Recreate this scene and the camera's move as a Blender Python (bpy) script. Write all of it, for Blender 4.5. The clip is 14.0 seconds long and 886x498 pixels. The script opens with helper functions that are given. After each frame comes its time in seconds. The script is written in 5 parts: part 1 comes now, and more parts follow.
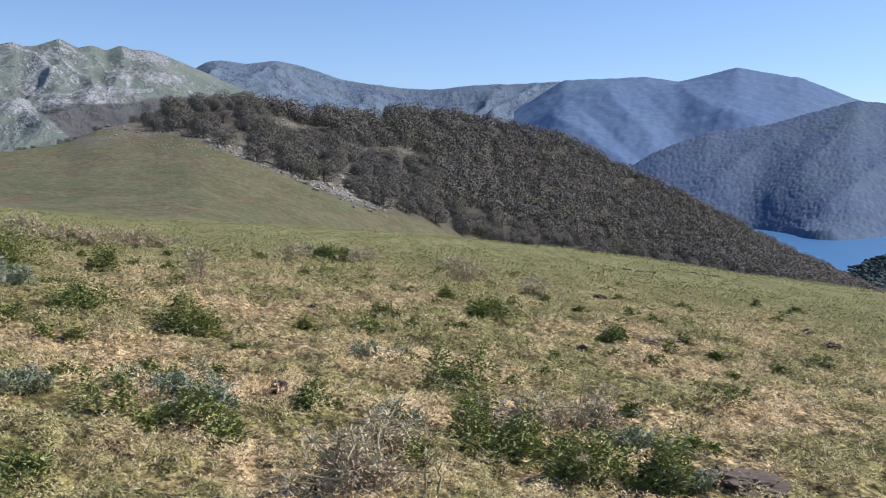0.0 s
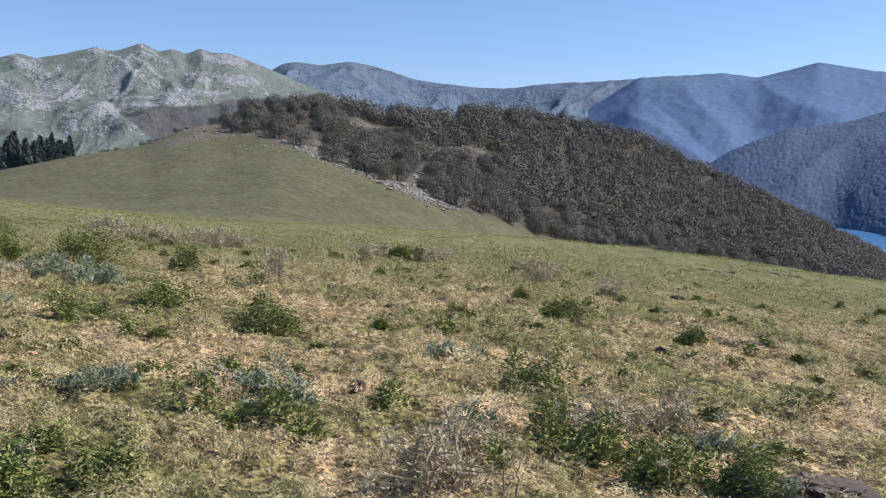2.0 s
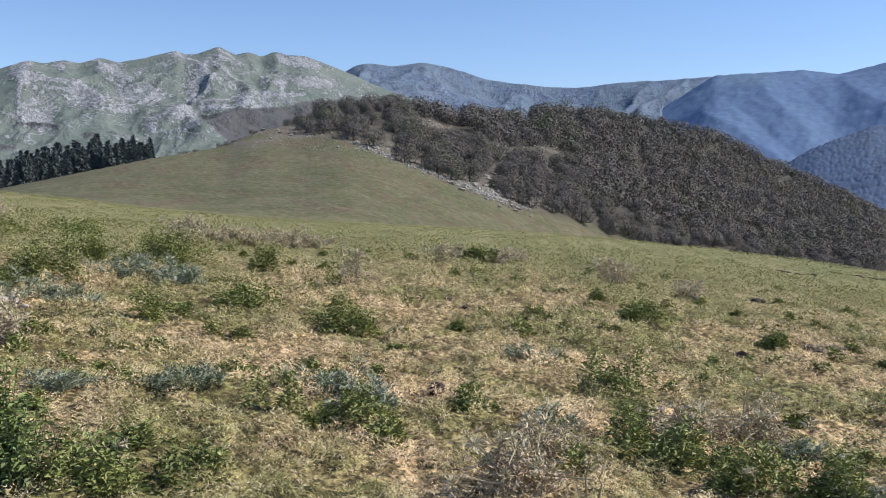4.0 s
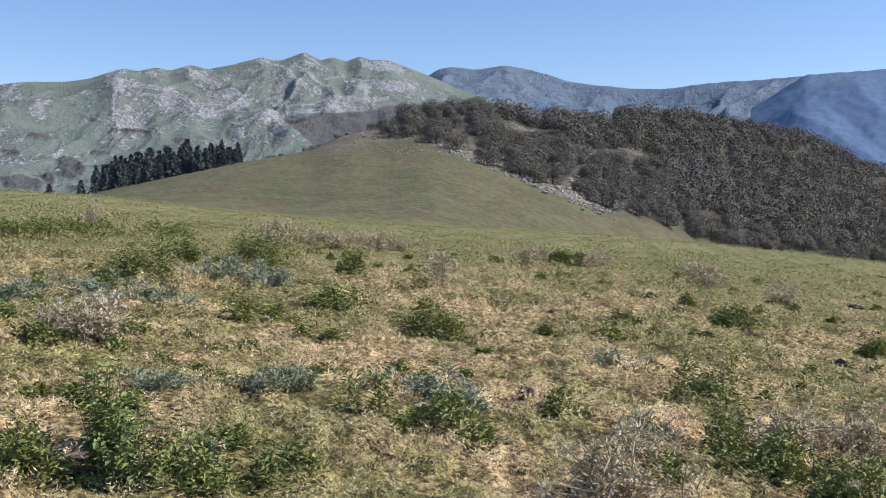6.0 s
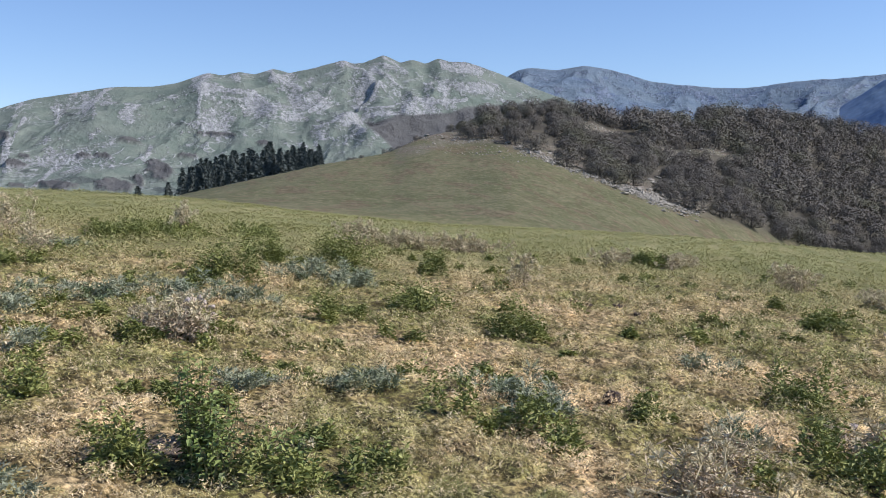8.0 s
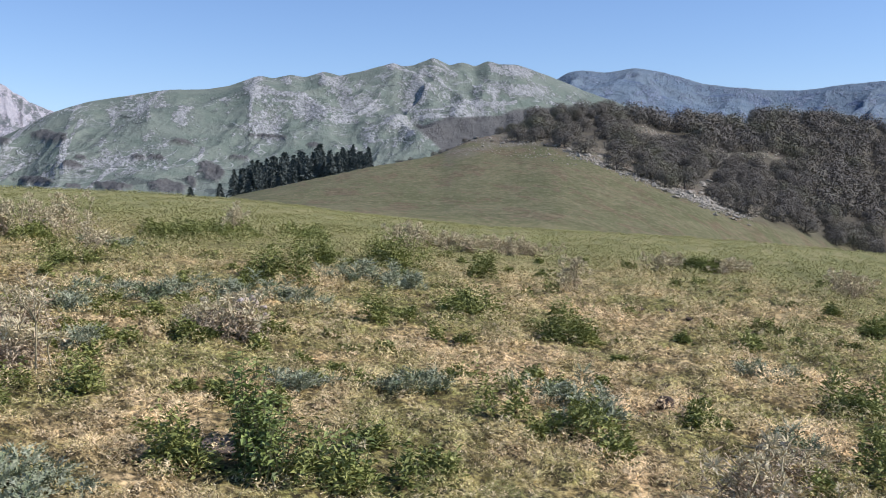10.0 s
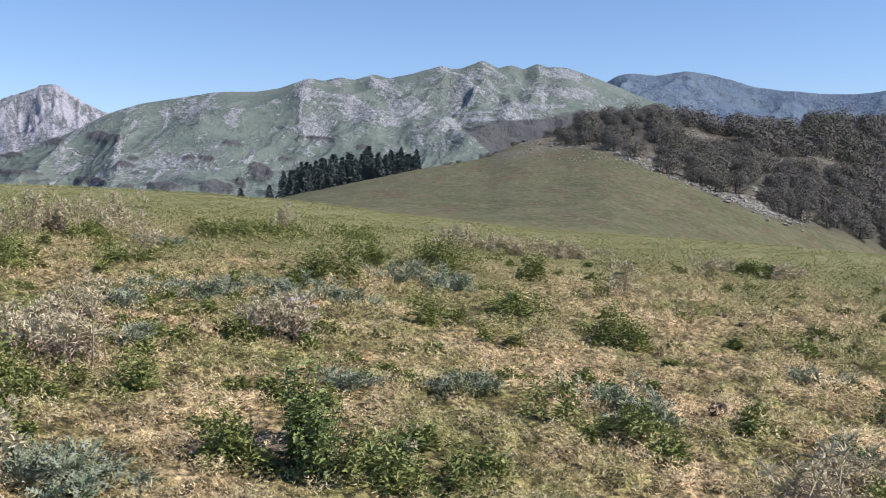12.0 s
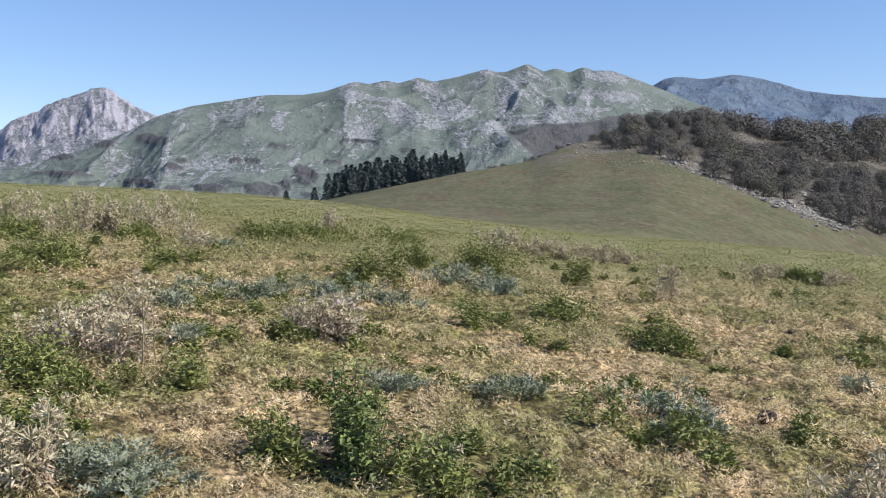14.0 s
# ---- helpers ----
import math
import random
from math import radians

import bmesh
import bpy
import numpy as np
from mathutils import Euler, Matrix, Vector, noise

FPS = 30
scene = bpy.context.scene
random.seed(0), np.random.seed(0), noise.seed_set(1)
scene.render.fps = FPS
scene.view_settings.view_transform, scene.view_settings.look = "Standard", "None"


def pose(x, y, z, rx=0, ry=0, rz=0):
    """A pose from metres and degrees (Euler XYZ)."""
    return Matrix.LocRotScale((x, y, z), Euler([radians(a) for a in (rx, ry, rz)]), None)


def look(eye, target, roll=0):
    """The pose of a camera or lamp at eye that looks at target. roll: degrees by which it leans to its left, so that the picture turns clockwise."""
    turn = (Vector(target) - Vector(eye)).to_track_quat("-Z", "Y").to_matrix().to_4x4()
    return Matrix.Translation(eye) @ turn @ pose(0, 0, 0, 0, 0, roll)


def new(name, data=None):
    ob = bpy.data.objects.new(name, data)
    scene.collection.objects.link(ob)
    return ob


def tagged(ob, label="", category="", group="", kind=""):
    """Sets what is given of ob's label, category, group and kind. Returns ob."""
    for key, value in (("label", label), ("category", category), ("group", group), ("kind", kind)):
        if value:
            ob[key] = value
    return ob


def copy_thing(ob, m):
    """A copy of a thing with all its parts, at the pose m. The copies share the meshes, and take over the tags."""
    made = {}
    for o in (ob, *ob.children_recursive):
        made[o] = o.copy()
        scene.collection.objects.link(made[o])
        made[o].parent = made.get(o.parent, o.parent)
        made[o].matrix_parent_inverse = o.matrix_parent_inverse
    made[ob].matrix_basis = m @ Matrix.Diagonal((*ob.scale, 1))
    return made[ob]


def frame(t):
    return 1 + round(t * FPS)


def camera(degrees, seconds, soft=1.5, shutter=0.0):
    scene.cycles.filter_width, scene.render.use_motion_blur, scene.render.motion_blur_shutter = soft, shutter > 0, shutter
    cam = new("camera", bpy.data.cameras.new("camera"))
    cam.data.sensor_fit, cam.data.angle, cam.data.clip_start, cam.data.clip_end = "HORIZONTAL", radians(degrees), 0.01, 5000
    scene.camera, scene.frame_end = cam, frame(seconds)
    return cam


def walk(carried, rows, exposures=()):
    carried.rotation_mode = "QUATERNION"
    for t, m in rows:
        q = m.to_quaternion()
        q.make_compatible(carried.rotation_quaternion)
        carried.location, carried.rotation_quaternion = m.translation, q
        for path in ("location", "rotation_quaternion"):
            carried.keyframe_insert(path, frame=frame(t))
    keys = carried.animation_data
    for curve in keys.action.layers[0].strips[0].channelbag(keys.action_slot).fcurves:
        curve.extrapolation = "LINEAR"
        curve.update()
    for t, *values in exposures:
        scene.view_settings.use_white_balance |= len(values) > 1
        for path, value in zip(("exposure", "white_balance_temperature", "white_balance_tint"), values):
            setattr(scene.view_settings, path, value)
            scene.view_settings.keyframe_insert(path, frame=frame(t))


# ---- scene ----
cam = camera(48.45, 14.0, soft=1.0)
EYE = 1.5
# seconds, shift of the eye in metres, yaw to the left, pitch, roll
ROWS = [
    (0.0, -0.000, -0.000, -0.000, 0.00, -3.57, 0.31),
    (0.5, -0.005, -0.002, 0.005, 1.07, -3.60, 0.26),
    (1.0, -0.012, -0.005, 0.009, 2.14, -3.61, 0.17),
    (1.5, -0.020, -0.008, 0.011, 3.20, -3.62, 0.10),
    (2.0, -0.026, -0.009, 0.014, 4.26, -3.63, 0.09),
    (2.5, -0.040, -0.016, 0.017, 5.27, -3.65, 0.08),
    (3.0, -0.052, -0.022, 0.022, 6.30, -3.65, 0.05),
    (5.5, -0.118, -0.005, 0.033, 11.95, -3.49, -0.16),
    (6.0, -0.133, -0.002, 0.033, 13.22, -3.43, -0.18),
    (6.5, -0.152, -0.002, 0.036, 14.45, -3.41, -0.19),
    (7.0, -0.167, 0.004, 0.034, 15.68, -3.39, -0.23),
    (7.5, -0.170, 0.005, 0.035, 16.81, -3.38, -0.25),
    (8.0, -0.179, 0.005, 0.033, 17.79, -3.33, -0.26),
    (10.5, -0.213, 0.010, 0.031, 21.19, -3.16, 0.11),
    (11.0, -0.222, 0.005, 0.027, 21.83, -3.14, 0.22),
    (11.5, -0.230, 0.006, 0.027, 22.57, -3.10, 0.34),
    (12.0, -0.235, 0.006, 0.023, 23.33, -3.03, 0.44),
    (12.5, -0.234, 0.003, 0.024, 24.12, -2.98, 0.54),
    (13.0, -0.235, -0.001, 0.028, 24.81, -2.94, 0.64),
    (13.5, -0.249, 0.003, 0.023, 25.38, -2.90, 0.71),
    (14.0, -0.254, 0.001, 0.024, 25.86, -2.87, 0.75),
]
walk(cam, [(t, pose(x, y, EYE + z, 0, 0, yaw) @ pose(0, 0, 0, 90 + pitch) @ pose(0, 0, 0, 0, 0, roll)) for t, x, y, z, yaw, pitch, roll in ROWS],
     exposures=[(0, 0.11, 6050, 19)])

# ---- light ----
SUN_AZ, SUN_EL = -78.0, 42.0  # degrees to the left of straight ahead, and above the horizon
world = bpy.data.worlds.new("world")
scene.world = world
world.use_nodes = True
sky = world.node_tree.nodes.new("ShaderNodeTexSky")
sky.sky_type, sky.sun_disc = "NISHITA", False
sky.sun_elevation, sky.sun_rotation = radians(SUN_EL), radians(-SUN_AZ)
sky.altitude, sky.air_density, sky.dust_density, sky.ozone_density = 600, 1.05, 0.05, 5.0
back = world.node_tree.nodes["Background"]
world.node_tree.links.new(sky.outputs[0], back.inputs[0])
back.inputs[1].default_value = 0.125
sun = new("sun", bpy.data.lights.new("sun", "SUN"))
sun.data.energy, sun.data.angle, sun.data.color = 4.9, radians(0.55), (1.0, 0.93, 0.84)
sun_to = Vector((-math.sin(radians(SUN_AZ)) * math.cos(radians(SUN_EL)), math.cos(radians(SUN_AZ)) * math.cos(radians(SUN_EL)), math.sin(radians(SUN_EL))))
sun.matrix_world = look(sun_to * 50, (0, 0, 0))


# ---- materials ----
class Nodes:
    """A small hand for node materials."""

    def __init__(self, name, rough=0.8, spec=0.3):
        self.mat = bpy.data.materials.new(name)
        self.mat.use_nodes = True
        self.tree = self.mat.node_tree
        self.bsdf = self.tree.nodes["Principled BSDF"]
        self.bsdf.inputs["Roughness"].default_value = rough
        self.bsdf.inputs["Specular IOR Level"].default_value = spec
        self.where = self.add("ShaderNodeNewGeometry").outputs["Position"]

    def add(self, kind, **values):
        node = self.tree.nodes.new(kind)
        for key, value in values.items():
            setattr(node, key, value)
        return node

    def put(self, value, socket):
        if hasattr(value, "is_linked"):
            self.tree.links.new(value, socket)
        elif isinstance(value, tuple):
            socket.default_value = (*value, 1.0) if len(value) == 3 and len(socket.default_value) == 4 else value
        else:
            socket.default_value = value

    def scaled(self, size, turn=0.0):
        """World position, in units of size (one number, or three)."""
        node = self.add("ShaderNodeMapping")
        s = size if isinstance(size, tuple) else (size,) * 3
        node.vector_type = "TEXTURE"
        node.inputs["Scale"].default_value = s
        node.inputs["Rotation"].default_value = (0, 0, radians(turn))
        self.put(self.where, node.inputs["Vector"])
        return node.outputs[0]

    def noise(self, size, detail=4.0, rough=0.55, warp=0.0, turn=0.0):
        node = self.add("ShaderNodeTexNoise")
        self.put(self.scaled(size, turn), node.inputs["Vector"])
        node.inputs["Scale"].default_value = 1.0
        node.inputs["Detail"].default_value, node.inputs["Roughness"].default_value, node.inputs["Distortion"].default_value = detail, rough, warp
        return node.outputs["Fac"]

    def cells(self, size, out="Distance", turn=0.0):
        node = self.add("ShaderNodeTexVoronoi")
        self.put(self.scaled(size, turn), node.inputs["Vector"])
        node.inputs["Scale"].default_value = 1.0
        return node.outputs[out]

    def ramp(self, fac, low, high):
        node = self.add("ShaderNodeMapRange", clamp=True, interpolation_type="SMOOTHSTEP")
        self.put(fac, node.inputs[0])
        node.inputs[1].default_value, node.inputs[2].default_value = low, high
        return node.outputs[0]

    def math(self, op, a, b=0.0):
        node = self.add("ShaderNodeMath", operation=op)
        self.put(a, node.inputs[0]), self.put(b, node.inputs[1])
        return node.outputs[0]

    def mix(self, fac, a, b, blend="MIX"):
        node = self.add("ShaderNodeMix", data_type="RGBA", blend_type=blend)
        self.put(fac, node.inputs[0]), self.put(a, node.inputs[6]), self.put(b, node.inputs[7])
        return node.outputs[2]

    def island(self):
        return self.add("ShaderNodeNewGeometry").outputs["Random Per Island"]

    def each(self):
        return self.add("ShaderNodeObjectInfo").outputs["Random"]

    def slope(self):
        """The upward share of the face's normal."""
        sep = self.add("ShaderNodeSeparateXYZ")
        self.put(self.add("ShaderNodeNewGeometry").outputs["Normal"], sep.inputs[0])
        return sep.outputs[2]

    def attribute(self, name):
        return self.add("ShaderNodeAttribute", attribute_name=name).outputs["Fac"]

    def bump(self, height, strength, distance):
        node = self.add("ShaderNodeBump")
        node.inputs["Strength"].default_value, node.inputs["Distance"].default_value = strength, distance
        self.put(height, node.inputs["Height"])
        self.put(node.outputs[0], self.bsdf.inputs["Normal"])

    def done(self, colour):
        self.put(colour, self.bsdf.inputs["Base Color"])
        return self.mat


def meadow_colour(n):
    """Straw and green turf in patches, shared by the soil and the blades on it."""
    big = n.ramp(n.noise(1.5, 4, 0.62), 0.42, 0.575)
    fine = n.ramp(n.noise(0.35, 4, 0.65), 0.40, 0.62)
    far = n.ramp(n.noise(14.0, 3, 0.6), 0.4, 0.65)
    straw = n.mix(fine, (0.80, 0.64, 0.395), (0.66, 0.53, 0.28))
    green = n.mix(fine, (0.34, 0.345, 0.12), (0.18, 0.23, 0.06))
    turf = n.mix(n.math("MULTIPLY", n.math("ADD", big, n.math("MULTIPLY", far, 0.5)), 0.76), straw, green)
    bare = n.ramp(n.noise(0.8, 4, 0.65), 0.56, 0.68)
    turf = n.mix(n.math("MULTIPLY", bare, 0.4), turf, (0.62, 0.43, 0.28))
    # uneven dryness, plus shaded pits and lit tuft tops painted into the turf
    dryness_shade = n.mix(n.ramp(n.noise(0.075, 4, 0.65), 0.38, 0.6), (0.42, 0.40, 0.35), (1.36, 1.33, 1.28))
    tuft_shade = n.mix(n.ramp(n.noise((0.17, 0.5, 0.5), 4, 0.65, 0.3, 12.0), 0.38, 0.6), (0.6, 0.59, 0.55), (1.28, 1.26, 1.23))
    return n.mix(1.0, n.mix(1.0, turf, dryness_shade, "MULTIPLY"), tuft_shade, "MULTIPLY")


def soil_material():
    n = Nodes("meadow_turf", 0.95, 0.1)
    # dark soil between the blades, with the shade of the gaps painted in
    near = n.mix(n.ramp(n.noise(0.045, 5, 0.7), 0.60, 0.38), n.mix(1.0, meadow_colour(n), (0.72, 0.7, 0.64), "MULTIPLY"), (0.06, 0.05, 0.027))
    # the grazed green brow and the hill pasture beyond it, by distance from the standpoint
    dist = n.add("ShaderNodeVectorMath", operation="LENGTH")
    n.put(n.where, dist.inputs[0])
    brow = n.mix(n.ramp(n.noise((0.5, 3.5, 3.5), 6, 0.72, 0.0, 8.0), 0.4, 0.6), (0.27, 0.25, 0.115), (0.18, 0.185, 0.075))
    edge = n.math("ADD", dist.outputs["Value"], n.math("MULTIPLY", n.noise(5.0, 3), 14.0))
    colour = n.mix(n.ramp(edge, 18.0, 30.0), near, brow)
    hill = n.mix(n.ramp(n.noise((11.0, 24.0, 24.0), 6, 0.66, 0.4, 14.0), 0.4, 0.6), (0.11, 0.117, 0.055), (0.152, 0.145, 0.077))
    hill = n.mix(n.math("MULTIPLY", n.ramp(n.noise((4.0, 12.0, 12.0), 5, 0.7, 0.5, 24.0), 0.5, 0.6), 0.8), hill, (0.14, 0.102, 0.064))
    hill = n.mix(n.math("MULTIPLY", n.ramp(n.noise((2.0, 4.4, 4.4), 5, 0.72, 0.8, -20.0), 0.46, 0.6), 0.6), hill, (0.078, 0.085, 0.037))
    hill = n.mix(n.math("MULTIPLY", n.ramp(n.noise((0.8, 1.8, 1.8), 5, 0.75, 0.6, 30.0), 0.48, 0.62), 0.65), hill, (0.21, 0.19, 0.108))
    hill = n.mix(n.math("MULTIPLY", n.ramp(n.noise((0.45, 1.0, 1.0), 4, 0.75, 0.4, -10.0), 0.5, 0.62), 0.55), hill, (0.062, 0.066, 0.031))
    colour = n.mix(n.ramp(dist.outputs["Value"], 60.0, 90.0), colour, hill)
    valley = n.mix(n.noise(60.0, 5), (0.07, 0.085, 0.045), (0.11, 0.11, 0.06))
    colour = n.mix(n.ramp(dist.outputs["Value"], 330.0, 520.0), colour, valley)
    # leaf litter, bare limestone and dry grass under the wood
    litter = n.mix(n.ramp(n.noise(7.0, 5, 0.65), 0.4, 0.6), (0.072, 0.066, 0.05), (0.105, 0.096, 0.068))
    stone = n.mix(n.noise(0.8, 4), (0.30, 0.285, 0.25), (0.19, 0.18, 0.16))
    litter = n.mix(n.ramp(n.noise((2.5, 12.0, 12.0), 8, 0.75, 0.2, 8.0), 0.63, 0.7), litter, stone)
    colour = n.mix(n.attribute("wood"), colour, litter)
    heath = n.mix(n.ramp(n.noise(4.5, 5, 0.7), 0.4, 0.62), (0.135, 0.128, 0.08), (0.132, 0.102, 0.07))
    heath = n.mix(n.ramp(n.noise((0.5, 0.9, 0.5), 5, 0.75), 0.48, 0.64), heath, (0.25, 0.235, 0.185))
    colour = n.mix(n.attribute("stony"), colour, n.mix(n.ramp(n.noise((1.0, 1.6, 1.0), 6, 0.78), 0.56, 0.7), heath, (0.37, 0.355, 0.31)))
    n.bump(n.math("ADD", n.noise(0.05, 5, 0.7), n.math("MULTIPLY", n.noise(0.9, 5, 0.7), 3.0)), 0.7, 0.03)
    return n.done(colour)


def stuff_material(name, a, b, rough=0.8, cover=1.0, size=1.2, third=None):
    """Leaves, twigs and stalks: each piece takes its own tone between a and b."""
    n = Nodes(name, rough, 0.25)
    colour = n.mix(n.ramp(n.island(), 0.0, 1.0), a, b)
    if third:
        colour = n.mix(n.ramp(n.noise(size, 3), 0.48, 0.7), colour, third)
    colour = n.mix(n.math("MULTIPLY", n.each(), 0.25), colour, tuple(v * 0.65 for v in a))
    n.bsdf.inputs["Alpha"].default_value = cover
    n.bump(n.noise(0.01, 3), 0.25, 0.004)
    return n.done(colour)


def rock_grass_material(name, grass_a, grass_b, rock_a, rock_b, scrub, size, bare=0.5, turn=0.0, long=2.0, scrub_top=120.0):
    """Mountain side: pasture, pale limestone in broken ribs down the slope, dark scrub in patches on its lower half."""
    n = Nodes(name, 0.95, 0.1)
    pasture = n.mix(n.ramp(n.noise(size * 0.7, 6, 0.62), 0.38, 0.62), grass_a, grass_b)
    rock = n.mix(n.ramp(n.noise((size * 0.11, size * 0.11 * long, size * 0.11 * long), 6, 0.7, 0.0, turn), 0.35, 0.65), rock_a, rock_b)
    ribs = n.noise((size * 0.42, size * 0.42 * long, size * 0.42 * long), 9, 0.64, 0.7, turn)
    fine = n.noise((size * 0.09, size * 0.2, size * 0.09), 6, 0.7, 0.3, turn)
    steep = n.math("MULTIPLY", n.math("SUBTRACT", 0.88, n.slope()), 0.45)
    mask = n.math("ADD", n.math("ADD", ribs, steep), n.math("MULTIPLY", n.math("SUBTRACT", fine, 0.5), 0.82))
    mask = n.math("ADD", mask, n.math("MULTIPLY", n.attribute("crest"), 0.06))
    mask = n.math("ADD", mask, n.math("MULTIPLY", n.attribute("outcrop"), 0.19))
    mask = n.math("ADD", mask, n.math("MULTIPLY", n.attribute("scree"), 0.34))
    fac = n.ramp(n.math("ADD", mask, n.math("MULTIPLY", n.math("SUBTRACT", n.noise(size * 2.2, 4, 0.55), 0.5), 0.55)), 0.64 - bare * 0.25, 0.75 - bare * 0.25)
    fac = n.math("MULTIPLY", fac, n.ramp(n.noise((size * 0.05, size * 0.16, size * 0.05), 5, 0.75, 0.5, turn + 20), 0.32, 0.56))
    ledge = n.math("ABSOLUTE", n.math("SUBTRACT", n.noise((size * 0.7, size * 1.5, size * 0.6), 5, 0.55, 1.2, turn - 25), 0.5))
    ledge = n.math("MULTIPLY", n.ramp(ledge, 0.022, 0.004), n.ramp(n.noise((size * 1.6, size * 3.0, size), 4, 0.6), 0.46, 0.6))
    fac = n.math("MAXIMUM", fac, n.math("MULTIPLY", ledge, 0.8))
    colour = n.mix(fac, pasture, rock)
    sep = n.add("ShaderNodeSeparateXYZ")
    n.put(n.where, sep.inputs[0])
    low = n.ramp(sep.outputs[2], scrub_top, -20.0)
    bush = n.noise((size * 0.6, size * 0.6, size * 0.22), 6, 0.62, 0.4, turn)
    bush = n.ramp(n.math("ADD", bush, n.math("MULTIPLY", n.math("SUBTRACT", low, 1.0), 0.12)), 0.52, 0.55)
    colour = n.mix(n.math("MULTIPLY", bush, 0.85), colour, scrub)
    colour = n.mix(n.math("MULTIPLY", n.attribute("scrub"), 0.92), colour, n.mix(fine, (0.082, 0.083, 0.08), (0.125, 0.122, 0.115)))
    n.bump(n.math("ADD", n.math("MULTIPLY", fac, 0.5), fine), 0.8, size * 0.06)
    return n.done(colour)


def wooded_material(name, a, b, c, size, crown=9.0, deep=0.4, mottle_shade=1.0):
    """A slope under trees, seen from afar."""
    n = Nodes(name, 0.95, 0.1)
    crowns = n.cells((crown, crown * 1.6, crown * 1.3))
    colour = n.mix(n.ramp(n.noise(size, 6, 0.6), 0.35, 0.65), a, b)
    colour = n.mix(n.ramp(n.noise(size * 2.5, 5, 0.6), 0.5, 0.68), colour, c)
    colour = n.mix(n.math("MULTIPLY", n.ramp(n.noise(crown * 1.2, 4, 0.7), 0.4, 0.65), 0.35 * mottle_shade), colour, tuple(v * 0.55 for v in a))
    tree = n.add("ShaderNodeSeparateXYZ")
    n.put(n.cells((crown, crown * 1.6, crown * 1.3), "Color"), tree.inputs[0])
    colour = n.mix(1.0, colour, n.mix(tree.outputs[0], (1 - 0.18 * mottle_shade,) * 3, (1 + 0.19 * mottle_shade,) * 3), "MULTIPLY")
    # painted shade: darker between the crowns, lighter on their tops
    colour = n.mix(1.0, colour, n.mix(n.ramp(crowns, 0.15, 0.75), (1 + 0.08 * mottle_shade,) * 3, (1 - 0.15 * mottle_shade,) * 3), "MULTIPLY")
    n.bump(n.math("SUBTRACT", 1.0, crowns), 1.0, crown * deep)
    return n.done(colour)


def water_material():
    n = Nodes("lake_water", 0.3, 0.5)
    n.bump(n.noise((9.0, 2.5, 1.0), 4), 0.25, 0.25)
    return n.done(n.mix(n.noise(120.0, 3), (0.045, 0.165, 0.32), (0.055, 0.19, 0.35)))


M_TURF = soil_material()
M_BLADE = None


def blade_material():
    n = Nodes("grass_blades", 0.75, 0.2)
    base = meadow_colour(n)
    tone = n.math("ADD", n.math("MULTIPLY", n.island(), 0.3), n.math("MULTIPLY", n.ramp(n.noise(0.06, 3, 0.6), 0.3, 0.7), 0.7))
    colour = n.mix(n.ramp(tone, 0.58, 0.86), base, (0.80, 0.655, 0.40))
    colour = n.mix(n.math("MULTIPLY", n.ramp(tone, 0.26, 0.08), 0.8), colour, (0.19, 0.215, 0.07))
    colour = n.mix(n.math("MULTIPLY", n.ramp(n.noise(0.5, 3, 0.6), 0.6, 0.7), 0.55), colour, (0.25, 0.30, 0.085))
    dist = n.add("ShaderNodeVectorMath", operation="LENGTH")
    n.put(n.where, dist.inputs[0])
    edge = n.math("ADD", dist.outputs["Value"], n.math("MULTIPLY", n.noise(5.0, 3), 14.0))
    brow = n.mix(tone, (0.285, 0.295, 0.112), (0.39, 0.37, 0.155))
    # olive patches and the shade of tufts, painted together as darker green
    brow = n.mix(n.math("MULTIPLY", n.ramp(n.noise((1.6, 3.0, 1.6), 5, 0.7), 0.42, 0.6), 0.4), brow, (0.18, 0.19, 0.07))
    colour = n.mix(n.ramp(edge, 17.0, 27.0), colour, brow)
    return n.done(colour)


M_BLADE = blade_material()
# some haze is painted in here: pasture and scrub greyed and cooled
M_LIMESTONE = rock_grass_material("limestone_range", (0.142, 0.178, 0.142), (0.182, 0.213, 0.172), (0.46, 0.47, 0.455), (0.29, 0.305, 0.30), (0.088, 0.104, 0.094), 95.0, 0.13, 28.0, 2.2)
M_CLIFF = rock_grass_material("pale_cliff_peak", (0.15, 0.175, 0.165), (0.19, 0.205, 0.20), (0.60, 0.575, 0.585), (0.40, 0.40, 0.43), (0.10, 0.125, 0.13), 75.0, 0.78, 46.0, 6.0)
# the blue of distance haze is painted into the next three base colours
M_HAZED_RANGE = rock_grass_material("hazy_grass_range", (0.136, 0.19, 0.24), (0.158, 0.21, 0.245), (0.23, 0.28, 0.35), (0.16, 0.205, 0.27), (0.112, 0.152, 0.225), 180.0, 0.36, 4.0, 2.0, 650.0)
M_HAZED_WOOD = wooded_material("hazy_wooded_mountain", (0.118, 0.184, 0.288), (0.124, 0.192, 0.288), (0.13, 0.202, 0.27), 260.0, 16.0, 0.02, 0.35)
M_HAZED_HILL = wooded_material("wooded_hill_hazed", (0.092, 0.132, 0.198), (0.104, 0.142, 0.196), (0.1, 0.15, 0.182), 120.0, 8.0, 0.04, 0.6)
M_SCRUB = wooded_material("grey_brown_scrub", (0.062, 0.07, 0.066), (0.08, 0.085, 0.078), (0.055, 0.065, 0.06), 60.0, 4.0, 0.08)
M_WATER = water_material()


